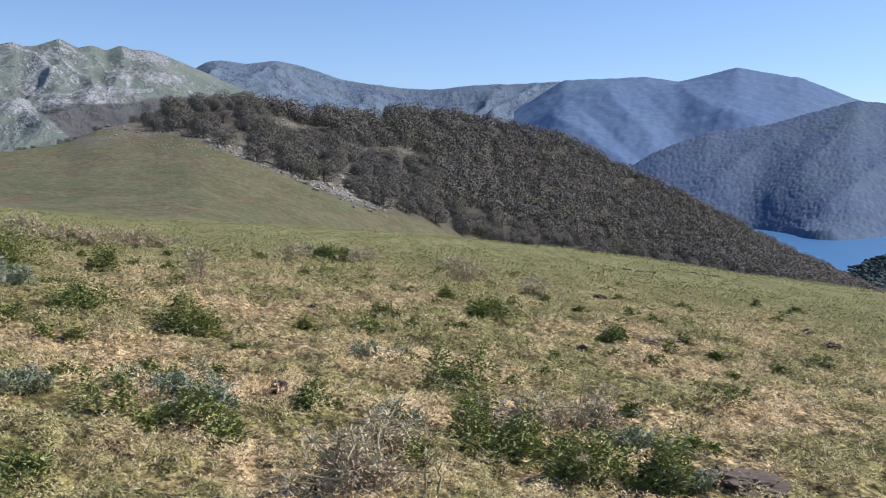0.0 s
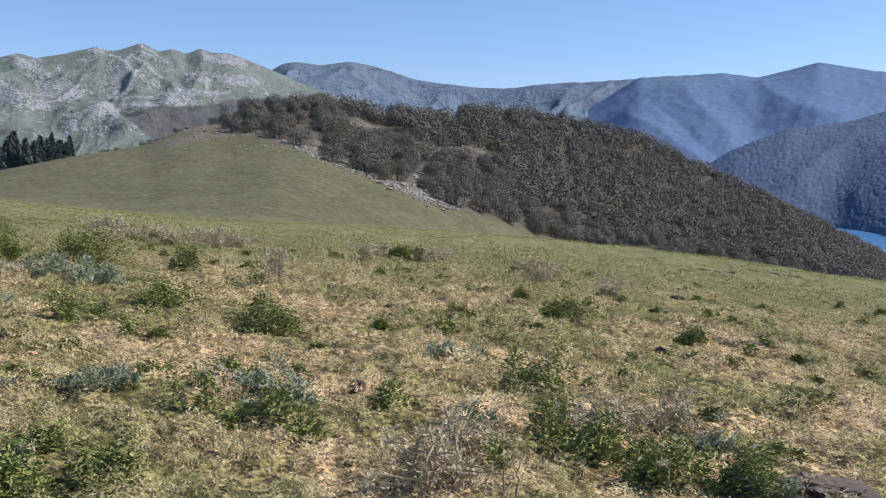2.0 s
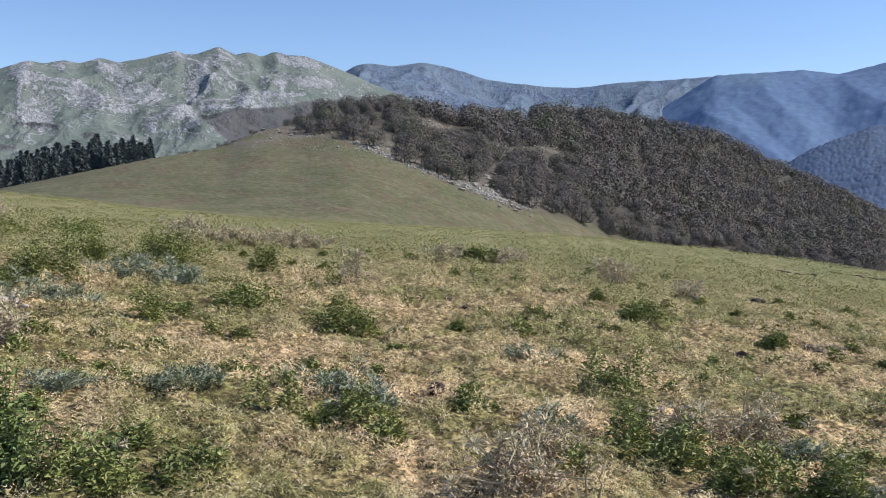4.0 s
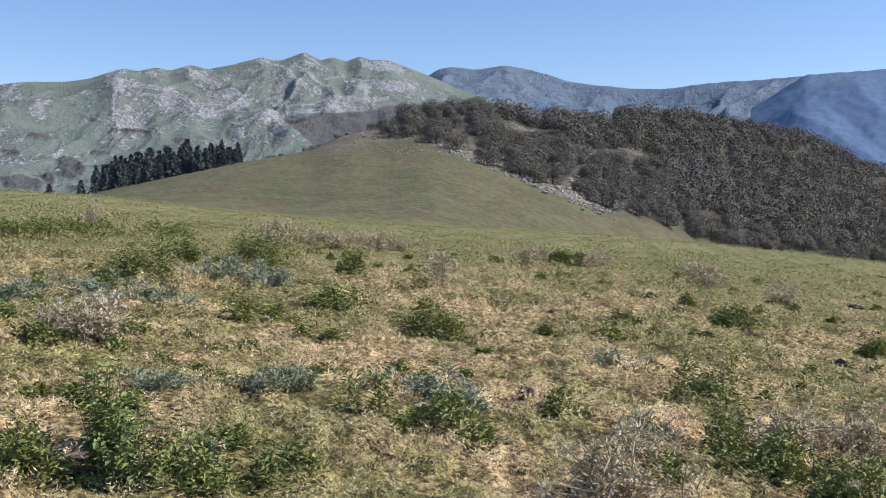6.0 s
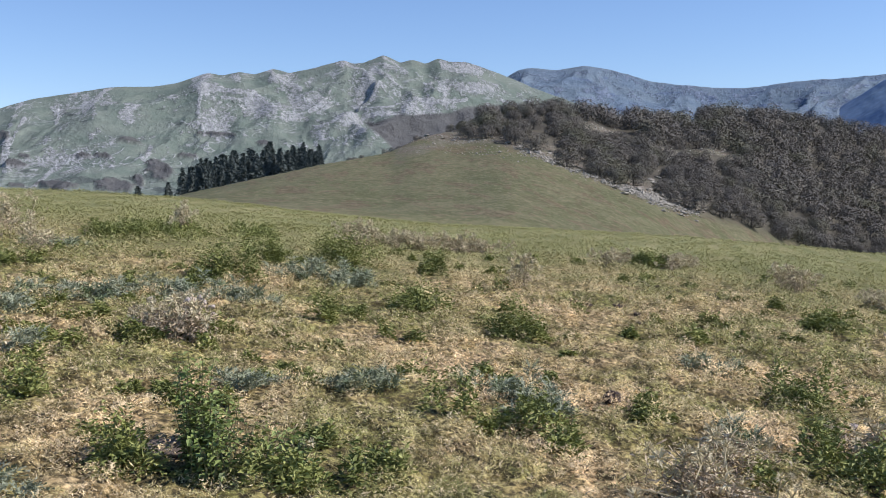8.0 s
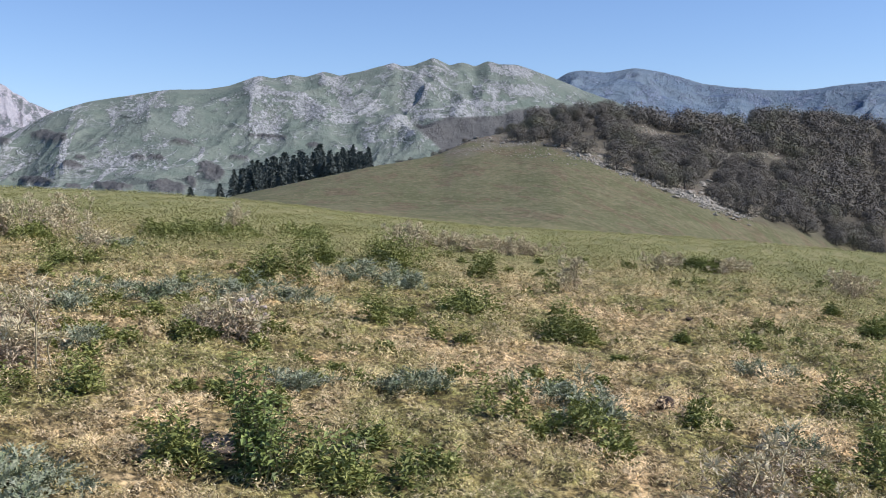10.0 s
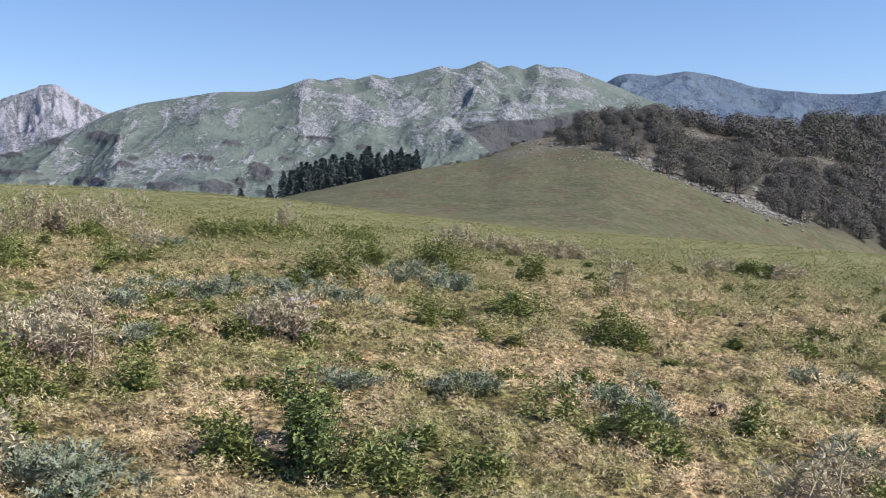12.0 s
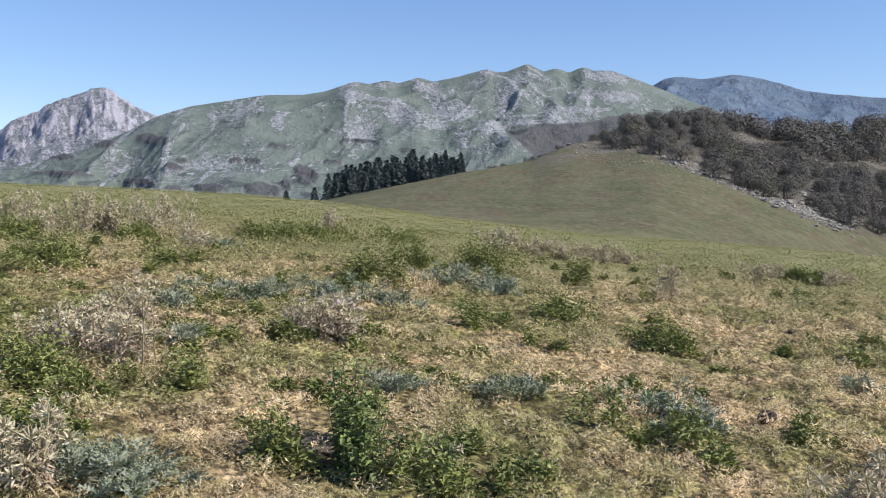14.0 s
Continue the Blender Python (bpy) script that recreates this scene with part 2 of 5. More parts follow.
# ---- terrain arithmetic ----
def lattice(ix, iy, seed):
    h = (ix.astype(np.int64) * 374761393 + iy.astype(np.int64) * 668265263 + seed * 974711) & 0x7FFFFFFF
    h = ((h ^ (h >> 13)) * 1274126177) & 0x7FFFFFFF
    h = h ^ (h >> 16)
    return (h & 0xFFFF) / 65535.0


def value_noise(x, y, seed=0):
    x, y = np.broadcast_arrays(np.asarray(x, float), np.asarray(y, float))
    ix, iy = np.floor(x), np.floor(y)
    fx, fy = x - ix, y - iy
    fx, fy = fx * fx * fx * (fx * (fx * 6 - 15) + 10), fy * fy * fy * (fy * (fy * 6 - 15) + 10)
    a, b = lattice(ix, iy, seed), lattice(ix + 1, iy, seed)
    c, d = lattice(ix, iy + 1, seed), lattice(ix + 1, iy + 1, seed)
    return (a * (1 - fx) + b * fx) * (1 - fy) + (c * (1 - fx) + d * fx) * fy


def fbm(x, y, octaves=5, seed=0, gain=0.5):
    """Layered noise, about -1 to 1."""
    total, amp, norm = 0.0, 1.0, 0.0
    for k in range(octaves):
        total = total + amp * (2 * value_noise(x * 2.0**k + 17.3 * k, y * 2.0**k - 9.1 * k, seed + k) - 1)
        norm += amp
        amp *= gain
    return total / norm


def ridged(x, y, octaves=5, seed=0, gain=0.5):
    """Sharp-crested noise, 0 to 1."""
    total, amp, norm = 0.0, 1.0, 0.0
    for k in range(octaves):
        n = 1 - np.abs(2 * value_noise(x * 2.0**k + 5.7 * k, y * 2.0**k + 3.3 * k, seed + k) - 1)
        total = total + amp * n * n
        norm += amp
        amp *= gain
    return total / norm


def domes(x, y, seed):
    """Rounded crowns side by side: 1 on top of each, falling to 0 between them."""
    ix, iy = np.floor(x), np.floor(y)
    best = np.full(np.shape(x), 9.0)
    for a in (-1, 0, 1):
        for b in (-1, 0, 1):
            jx, jy = lattice(ix + a, iy + b, seed), lattice(ix + a, iy + b, seed + 1)
            size = 0.75 + 0.5 * lattice(ix + a, iy + b, seed + 2)
            best = np.minimum(best, ((ix + a + jx - x) ** 2 + (iy + b + jy - y) ** 2) / size)
    return np.clip(1 - best, 0, 1)


def table(az, pairs, soft=0.5):
    """A smooth curve through (azimuth, value) pairs."""
    pairs = sorted(pairs)
    xs, ys = np.array([p[0] for p in pairs], float), np.array([p[1] for p in pairs], float)
    return (np.interp(az - soft, xs, ys) + 2 * np.interp(az, xs, ys) + np.interp(az + soft, xs, ys)) / 4


def smooth(u):
    u = np.clip(u, 0, 1)
    return u * u * (3 - 2 * u)


# brow of the near meadow, and the crest of the hill behind it: azimuth to the left, elevation seen from the eye
BROW = [(75, 1.4), (60, 0.9), (50, 0.55), (44.4, 0.34), (38.3, 0.11), (33.2, -0.21), (28.6, -0.74), (23, -1.4), (18.8, -1.85), (13, -2.17), (6, -2.52), (-1.5, -3.04), (-7.1, -3.54), (-11.9, -4.04), (-16.5, -4.66), (-21, -5.13), (-24.3, -5.56), (-40, -6.6), (-60, -7.5)]
CREST = [(75, -9), (60, -8), (45, -6), (38, -2.6), (34.5, -0.9), (33.2, -0.25), (31.3, 0.2), (28.7, 0.8), (25.4, 1.5), (22.1, 2.13), (20.7, 2.42), (20, 2.8), (18.6, 3.3), (17, 3.6), (14.5, 4.35), (12, 4.68), (9.2, 4.28), (7.6, 3.8), (6, 4.2), (4.4, 3.65), (2.8, 4.18), (1, 4.1), (-0.5, 4.0), (-3.7, 3.35), (-7, 2.62), (-10, 1.02), (-13.4, -0.52), (-16.5, -2.12), (-19.5, -3.68), (-22.4, -5.0), (-24.3, -5.9), (-40, -11), (-60, -13)]
CREST_R = [(75, 110), (60, 110), (33, 140), (25, 170), (20, 200), (14, 240), (5, 300), (-5, 370), (-12, 420), (-24, 470), (-60, 470)]
DIP_R = [(75, 70), (14, 70), (8, 100), (3, 150), (-3, 210), (-12, 270), (-60, 300)]
WOOD_EDGE = [(24, 4.2), (20.2, 3.6), (18.5, 3.05), (14.6, 2.83), (12.4, 2.08), (10.2, 1.14), (8, 0.35), (5.4, -0.61), (3.4, -1.26), (1.5, -1.9), (-1.5, -2.94), (-4, -4.2), (-60, -14)]
BROW_R, VALLEY = 28.0, -62.0
# bare rocky strips inside the wood: azimuth and elevation along each
CLEARINGS = [[(10.1, 3.9), (8.86, 3.5), (7.6, 3.1)], [(5.4, 2.4), (4.0, 2.0), (2.5, 2.25), (1.2, 1.65)], [(4.87, 2.2), (5.02, 1.1)]]


def ground_height(az, r):
    """Height of the ground at an azimuth (degrees to the left) and a distance from the standpoint."""
    az, r = np.broadcast_arrays(np.asarray(az, float), np.asarray(r, float))
    a = np.clip((az + 180) % 360 - 180, -75, 75)
    x, y = -r * np.sin(np.radians(az)), r * np.cos(np.radians(az))
    ahead = smooth((75 - np.abs(az)) / 15)
    plane = -0.09 * x
    bend = BROW_R * np.tan(np.radians(table(a, BROW))) + EYE - 0.09 * BROW_R * np.sin(np.radians(az))
    near = plane + bend * (r / BROW_R) ** 2 * ahead
    fall = EYE + r * np.tan(np.radians(table(a, BROW))) - 0.003 * (r - BROW_R) ** 2
    near = np.where(r > BROW_R, fall * ahead + (plane + bend * ahead) * (1 - ahead), near)
    near = near + 0.03 * fbm(x / 0.7, y / 0.7, 3, 3) + 0.05 * fbm(x / 0.15, y / 0.15, 3, 13) * smooth((26 - r) / 12) + 0.05 * fbm(x / 3.0, y / 3.0, 3, 8) * smooth(r / 4)
    # the dip behind the brow and the hill
    r2, e2, e0 = table(a, CREST_R), table(a, CREST), table(a, BROW) - 0.35 - 0.5 * smooth((2 - a) / 8) - 0.9 * smooth((a - 31) / 5)
    r0 = table(a, DIP_R)
    u = np.clip((r - r0) / (r2 - r0), 0, 1)
    hill = EYE + r * np.tan(np.radians(e0 + (e2 - e0) * u**0.85))
    hill = hill + 0.5 * fbm(x / 22, y / 22, 4, 21) * smooth((r - 60) / 60) * (1 - 0.5 * u)
    crest = EYE + r2 * np.tan(np.radians(e2))
    over = np.clip(r - r2, 0, None)
    hill = np.where(r > r2, np.maximum(VALLEY - 1.0, crest - 0.10 * over - 0.0009 * over**2 + 0.3 * fbm(x / 22, y / 22, 4, 21)), hill)
    w = smooth((r - BROW_R) / 42)
    front = near * (1 - w) + hill * w
    behind = plane * np.exp(-np.abs(r) / 120) + 1.2 * fbm(x / 60, y / 60, 3, 31) * smooth(r / 40)
    behind = np.maximum(VALLEY - 1, behind - 0.0003 * r**2)
    return front * ahead + np.where(ahead < 1, near * (1 - w) + behind * w, 0) * (1 - ahead)


def edge_distance(az):
    """How far off the wood on the hill begins."""
    az = np.asarray(az, float)
    r0, r2, e2 = table(az, DIP_R), table(az, CREST_R), table(az, CREST)
    e0 = table(az, BROW) - 0.35 - 0.5 * smooth((2 - az) / 8) - 0.9 * smooth((az - 31) / 5)
    return r0 + (r2 - r0) * np.clip((table(az, WOOD_EDGE) - e0) / (e2 - e0), 0, 1.2) ** (1 / 0.85)


def clearing_gap(az, r):
    """How far above or below the nearest rocky strip in the wood a place on the ground lies, in degrees; 9 where there is none."""
    el = np.degrees(np.arctan2(ground_height(az, r) - EYE, r))
    gap = np.full(np.shape(el), 9.0)
    for line in CLEARINGS:
        for (a, b), (c, d) in zip(line, line[1:]):
            u = np.clip(((az - a) * (c - a) + (el - b) * (d - b)) / ((c - a) ** 2 + (d - b) ** 2), 0, 1)
            du, dv = az - a - u * (c - a), el - b - u * (d - b)
            far = np.hypot(du, dv)
            gap = np.where(far < np.abs(gap), np.where(dv < 0, -far, far), gap)
    return gap


def spot(az, r, lift=0.0):
    """The place on the ground at an azimuth and a distance."""
    return Vector((-r * math.sin(radians(az)), r * math.cos(radians(az)), float(ground_height(az, r)) + lift))


def height_at(x, y):
    return ground_height(np.degrees(np.arctan2(-x, y)), np.hypot(x, y))


# ---- mesh helpers ----
def mesh_from(name, verts, faces, material, shade=False):
    """A mesh from an array of corners and an array of faces (all with the same number of corners)."""
    verts, faces = np.asarray(verts, np.float32).reshape(-1, 3), np.asarray(faces, np.int32)
    me = bpy.data.meshes.new(name)
    n, k = faces.shape
    me.vertices.add(len(verts)), me.loops.add(n * k), me.polygons.add(n)
    me.vertices.foreach_set("co", verts.ravel())
    me.loops.foreach_set("vertex_index", faces.ravel())
    me.polygons.foreach_set("loop_start", np.arange(0, n * k, k, dtype=np.int32))
    me.polygons.foreach_set("use_smooth", np.full(n, shade, dtype=bool))
    me.materials.append(material)
    me.update(calc_edges=True)
    return me


def grid_faces(rows, cols, wrap=False):
    i, j = np.meshgrid(np.arange(rows - 1), np.arange(cols if wrap else cols - 1), indexing="ij")
    k = (j + 1) % cols
    return np.stack([i * cols + j, i * cols + k, (i + 1) * cols + k, (i + 1) * cols + j], -1).reshape(-1, 4)


def part(name, me, parent, label=""):
    """One mesh object under a thing or under a part."""
    ob = new(name, me)
    ob.parent = parent
    return tagged(ob, label) if label else ob


def tube(points, radii, sides=6):
    """Corners and quads of a tapered tube along points."""
    points, verts = [Vector(p) for p in points], []
    for i, p in enumerate(points):
        ahead = (points[min(i + 1, len(points) - 1)] - points[max(i - 1, 0)]).normalized()
        side = ahead.cross(Vector((0.3, 0.9, 0.2))).normalized()
        up = side.cross(ahead)
        for k in range(sides):
            a = math.tau * k / sides
            verts.append(p + radii[i] * (math.cos(a) * side + math.sin(a) * up))
    return np.array(verts), grid_faces(len(points), sides, True)


class Heap:
    """Collects corners and faces of like pieces."""

    def __init__(self):
        self.verts, self.faces, self.count = [], [], 0

    def add(self, verts, faces):
        self.verts.append(np.asarray(verts, float).reshape(-1, 3)), self.faces.append(np.asarray(faces) + self.count)
        self.count += len(self.verts[-1])

    def mesh(self, name, material, shade=False):
        return mesh_from(name, np.concatenate(self.verts), np.concatenate(self.faces), material, shade)


# ---- the ground ----
def build_ground():
    azs = np.concatenate([np.arange(-30, 55.9, 0.28), np.arange(56, 330, 4.0)])
    rs = np.concatenate([[0.05], np.geomspace(0.5, 3, 30), np.geomspace(3, 20, 250)[1:], np.geomspace(20, 600, 190)[1:], np.geomspace(600, 4900, 40)[1:]])
    r, a = np.meshgrid(rs, azs, indexing="ij")
    z = ground_height(a, r)
    verts = np.stack([-r * np.sin(np.radians(a)), r * np.cos(np.radians(a)), z], -1)
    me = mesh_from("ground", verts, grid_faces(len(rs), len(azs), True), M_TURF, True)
    wood = smooth((r - edge_distance(np.clip((a + 180) % 360 - 180, -36, 62)) + 5) / 14 + 0.6 * fbm(verts[..., 0] / 16, verts[..., 1] / 16, 4, 61)) * (a < 20.3) * (r < 900)
    me.attributes.new("wood", "FLOAT", "POINT").data.foreach_set("value", wood.astype(np.float32).ravel())
    inside = r - edge_distance(np.clip((a + 180) % 360 - 180, -36, 62))
    scatter = fbm(verts[..., 0] / 5, verts[..., 1] / 9, 4, 63)
    stony_strip = smooth((0.22 - np.abs(clearing_gap(np.clip((a + 180) % 360 - 180, -60, 60), r))) / 0.12) * (r < 600)
    stony = smooth((inside + 3) / 6) * smooth((36 - inside) / 26) * smooth((a - 2.2) / 1.5) * smooth((19.8 - a) / 1.5) * smooth((scatter + 0.12) / 0.25)
    ahead = np.clip((a + 180) % 360 - 180, -60, 60)
    seen = np.degrees(np.arctan2(z - EYE, r))
    rim = smooth((seen - table(ahead, CREST) + 1.0 + 0.5 * scatter) / 0.3) * smooth((ahead - 12.5) / 1.5) * smooth((20.8 - ahead) / 0.6) * (r < 260) * (r > 100)
    stony = np.maximum(np.maximum(stony, stony_strip), 0.85 * rim * smooth((scatter + 0.35) / 0.4))
    me.attributes.new("stony", "FLOAT", "POINT").data.foreach_set("value", stony.astype(np.float32).ravel())
    return tagged(new("ground", me), "grazed mountain meadow of straw-coloured and green turf", "ground", kind="structure")


build_ground()


# outcrops of bare rock, lines of scree and copses on the limestone range: azimuth, elevation, half width, half height
WEST_ROCKS = [(38.8, 4.3, 0.8, 0.9), (36.6, 5.4, 0.6, 0.5), (35.2, 4.3, 0.6, 0.8), (39.0, 1.7, 1.1, 0.6), (40.4, 4.0, 0.5, 0.4), (31.2, 6.1, 0.6, 0.6), (30.8, 4.2, 1.1, 1.0), (28.6, 4.8, 0.8, 0.7), (33.5, 5.4, 0.5, 0.3), (29.4, 6.4, 0.3, 0.4), (36.4, 1.7, 0.4, 0.4), (26.9, 6.4, 0.6, 0.5), (26.6, 4.3, 0.7, 0.2), (43.5, 4.0, 0.8, 0.4), (39.9, 2.9, 0.6, 0.6), (37.9, 4.8, 0.6, 1.2)]
EAST_ROCKS = [(26.7, 6.2, 0.7, 0.7), (22.3, 5.4, 1.0, 1.0), (25.4, 5.0, 1.3, 0.8), (23.2, 4.1, 1.3, 0.7), (21.0, 6.6, 1.3, 0.7), (18.8, 4.8, 1.6, 0.6), (16.5, 7.0, 1.3, 0.4), (28.3, 4.7, 0.7, 0.7), (24.7, 3.7, 0.7, 0.6), (15.6, 5.9, 1.3, 0.4), (17.8, 6.1, 1.1, 0.4), (21.4, 3.7, 0.7, 0.2), (23.4, 7.2, 0.3, 0.2)]
SCREE = [[(40.65, 3.96), (41.16, 3.02), (41.56, 2.26), (41.77, 1.7), (41.7, 1.14)], [(34.2, 2.52), (34.39, 2.14), (34.58, 1.85)], [(44.27, 2.74), (43.3, 3.69), (42.77, 4.17)], [(45.06, 0.53), (43.66, 1.66)], [(40.44, 0.23), (39.34, 1.28), (37.86, 2.35)], [(22.3, 4.36), (21.2, 4.5), (20.0, 4.45)], [(19.3, 5.3), (17.9, 5.15), (16.4, 5.25)], [(30.3, 5.34), (28.4, 5.23), (27.4, 4.6)]]
COPSES = [(42.3, 3.08, 1.07, 0.33), (41.2, 1.57, 0.58, 0.27), (35.4, 2.88, 0.68, 0.16), (37.8, 2.03, 0.49, 0.14), (36.8, 2.03, 0.49, 0.12), (39.1, 0.40, 1.22, 0.25), (36.2, 0.39, 1.17, 0.43), (33.8, 1.25, 0.83, 0.60), (43.1, 0.71, 1.07, 0.23), (47.6, 2.07, 1.46, 0.19), (45.0, 2.81, 0.88, 0.25), (46.8, 1.08, 1.75, 0.16), (32.2, 2.04, 0.58, 0.12), (30.7, 3.26, 1.17, 0.10), (41.2, 0.41, 0.49, 0.14), (28.0, 2.76, 0.58, 0.16), (34.9, 0.69, 0.29, 0.35), (40.7, 1.95, 0.39, 0.12)]
SLOPES = {}
# spurs that run down from the crest of the limestone: half width in degrees, height in metres, then azimuth and elevation along it
WEST_SPURS = [(0.8, 15, (27.7, 6.9), (26.9, 6.05), (25.9, 5.6)), (0.9, 17, (31.0, 6.6), (31.35, 5.5), (31.6, 4.1)), (0.9, 15, (36.4, 5.7), (37.2, 4.6), (37.1, 3.4)), (0.9, 18, (40.6, 4.75), (41.0, 3.95), (41.7, 2.4), (41.8, 1.5)), (1.0, 18, (30.3, 5.3), (28.4, 5.2), (27.3, 4.5))]
EAST_SPURS = [(0.8, 22, (21.2, 7.7), (20.5, 7.3), (19.95, 6.6)), (0.85, 24, (23.5, 7.4), (22.9, 7.0), (22.2, 6.6), (21.6, 5.8)), (0.5, 16, (21.7, 6.9), (21.0, 6.5), (20.4, 5.95), (19.5, 5.4)), (0.8, 18, (18.0, 7.5), (17.3, 7.0), (16.1, 6.6)), (0.6, 16, (19.4, 6.8), (18.4, 5.7)), (0.6, 14, (22.3, 4.6), (20.0, 4.6)), (0.6, 18, (24.9, 3.6), (23.1, 4.0), (22.2, 2.9))]


def outcrops(az, el):
    """How bare the rock is, 0 to 1."""
    bare = np.zeros_like(az)
    for a, e, w, h in WEST_ROCKS + EAST_ROCKS:
        bare = np.maximum(bare, smooth(1.5 - np.hypot((az - a) / w, (el - e) / h)))
    return bare


def copse_mask(az, el):
    """Where the dark copses grow, 0 to 1."""
    dark = np.zeros_like(az)
    for k, (a, e, w, h) in enumerate(COPSES):
        edge = 0.35 * fbm(az * 3.1 + k, el * 7.3, 4, 500 + k)
        dark = np.maximum(dark, smooth((1.0 + edge - np.hypot((az - a) / w, (el - e - 0.35 * h * (az - a) / w) / h)) / 0.25))
    return dark


def scree_lines(az, el):
    near = np.full_like(az, 9.0)
    for line in SCREE:
        for (a, b), (c, d) in zip(line, line[1:]):
            u = np.clip(((az - a) * (c - a) + (el - b) * (d - b)) / ((c - a) ** 2 + (d - b) ** 2), 0, 1)
            near = np.minimum(near, np.hypot(az - a - u * (c - a), el - b - u * (d - b)))
    return smooth((0.14 - near) / 0.09)


def folds(az, el, lines):
    """Extra height of the spurs, and how near their crests a place lies, 0 to 1."""
    rise, crest = np.zeros_like(az), np.zeros_like(az)
    for wide, high, *line in lines:
        near = np.full_like(az, 9.0)
        for (a, b), (c, d) in zip(line, line[1:]):
            u = np.clip(((az - a) * (c - a) + (el - b) * (d - b)) / ((c - a) ** 2 + (d - b) ** 2), 0, 1)
            near = np.minimum(near, np.hypot(az - a - u * (c - a), el - b - u * (d - b)))
        rise = np.maximum(rise, high * np.exp(-((near / wide) ** 1.25)))
        crest = np.maximum(crest, smooth(1.3 - near / (0.16 * wide)))
    return rise, crest


def mountain(name, label, az_a, az_b, ridge, ridge_r, foot_el, foot_r, material, relief, wave, seed, cols=420, rows=150, bow=1.0, spurs=1.0, slant=0.25, crowns=0.0, crown_size=12.0, lines=(), flutes=0.0):
    """A range seen from the meadow: from its foot up to its ridge line, and down behind."""
    az = np.linspace(az_a, az_b, cols)
    v = np.concatenate([np.linspace(0, 1, rows), np.linspace(1, 2, 14)[1:]])
    vv, aa = np.meshgrid(v, az, indexing="ij")
    up = np.clip(vv, 0, 1)
    fr = table(aa, foot_r) if isinstance(foot_r, list) else foot_r
    rr = table(aa, ridge_r) if isinstance(ridge_r, list) else ridge_r
    fe = table(aa, foot_el) if isinstance(foot_el, list) else foot_el
    r = fr + (rr - fr) * up
    arc = np.radians(aa) * rr
    # spurs and gullies run down from the ridge; their depth fades at the ridge line and the foot
    bent = arc + 0.35 * wave * fbm(arc / wave, r / wave, 3, seed + 40)
    spur = ridged(bent / wave + slant * r / wave, r / (wave * 2.4) + 0.3, 4, seed, 0.42) - 0.45
    spur = spur + 0.4 * (ridged(bent / (wave * 0.42) + 2 * slant * r / wave, r / wave, 3, seed + 2, 0.45) - 0.45)
    rough = fbm(arc / (wave * 0.45), r / (wave * 0.45), 6, seed + 9, 0.55)
    fade = smooth(up / 0.7) * smooth((1.02 - up) / 0.22) ** 0.7
    el = fe + (table(aa, ridge, 0.5 - 0.35 * smooth((up - 0.4) / 0.6)) - fe) * up**bow
    z = EYE + r * np.tan(np.radians(el))
    crisp = relief * 0.05 * fbm(arc / (wave * 0.22), r / wave, 5, seed + 5, 0.6)
    z = z + relief * (spurs * spur + 0.22 * rough) * fade + crisp * smooth(up * 4)
    bend = 0.25 * fbm(arc / 70, r / 200, 4, seed + 60)
    rise, crest_line = folds(aa + bend, el + 0.6 * bend, lines)
    z = z + rise * smooth((1.0 - up) / 0.1)
    if flutes:
        # buttresses and clefts of the cliff, straight down from the crest
        z = z + flutes * (ridged(arc / 40 + 0.1 * fbm(arc / 40, r / 90, 2, seed + 61), r / 700, 4, seed + 62, 0.6) - 0.5) * smooth((up - 0.45) / 0.25) * (0.35 + 0.65 * smooth((1.0 - up) / 0.1))
    if crowns:
        cx, cy = arc / crown_size, r / (crown_size * 2.4)
        z = z + crowns * (domes(cx, cy, seed + 90) + 0.25 * domes(2.3 * cx, 2.3 * cy, seed + 95) + 0.6 * fbm(cx / 4, cy / 4, 3, seed + 91)) * smooth(up * 9 + 0.25)
    back = np.clip(vv - 1, 0, 1)
    r = r + back * rr * 0.16
    z = z - back * (z - VALLEY + 5)
    own = name == "limestone_range"
    look_el = np.degrees(np.arctan2(z - EYE, r))
    canopy = copse_mask(aa, look_el) * own
    z = z + canopy * (4.5 + 2.5 * fbm(arc / 9, r / 20, 2, seed + 97))
    verts = np.stack([-r * np.sin(np.radians(aa)), r * np.cos(np.radians(aa)), z], -1)
    me = mesh_from(name, verts, grid_faces(len(v), cols), material, True)
    me.attributes.new("crest", "FLOAT", "POINT").data.foreach_set("value", (up**7 * (0.5 + fbm(arc / 60, r / 300, 3, seed + 70))).astype(np.float32).ravel())
    # a grey-brown scrub slope with a slanting edge, below the eastern end of the limestone
    seen = np.degrees(np.arctan2(z - EYE, r)) + 0.12 * fbm(arc / 40, r / 120, 4, seed + 80)
    scrub = smooth((22.4 - np.clip(4.0 - seen, 0, 9) * 1.1 - aa) / 0.25) * smooth((4.2 + 0.3 * fbm(arc / 130, r / 900, 3, seed + 82) + 0.12 * (21 - aa) - seen) / 0.12) * smooth((aa - 12) / 2)
    me.attributes.new("scrub", "FLOAT", "POINT").data.foreach_set("value", (np.maximum(scrub, canopy) * own).astype(np.float32).ravel())
    wobble = 0.3 * fbm(arc / 50, r / 150, 4, seed + 84)
    me.attributes.new("outcrop", "FLOAT", "POINT").data.foreach_set("value", (outcrops(aa + wobble, look_el + wobble) * own).astype(np.float32).ravel())
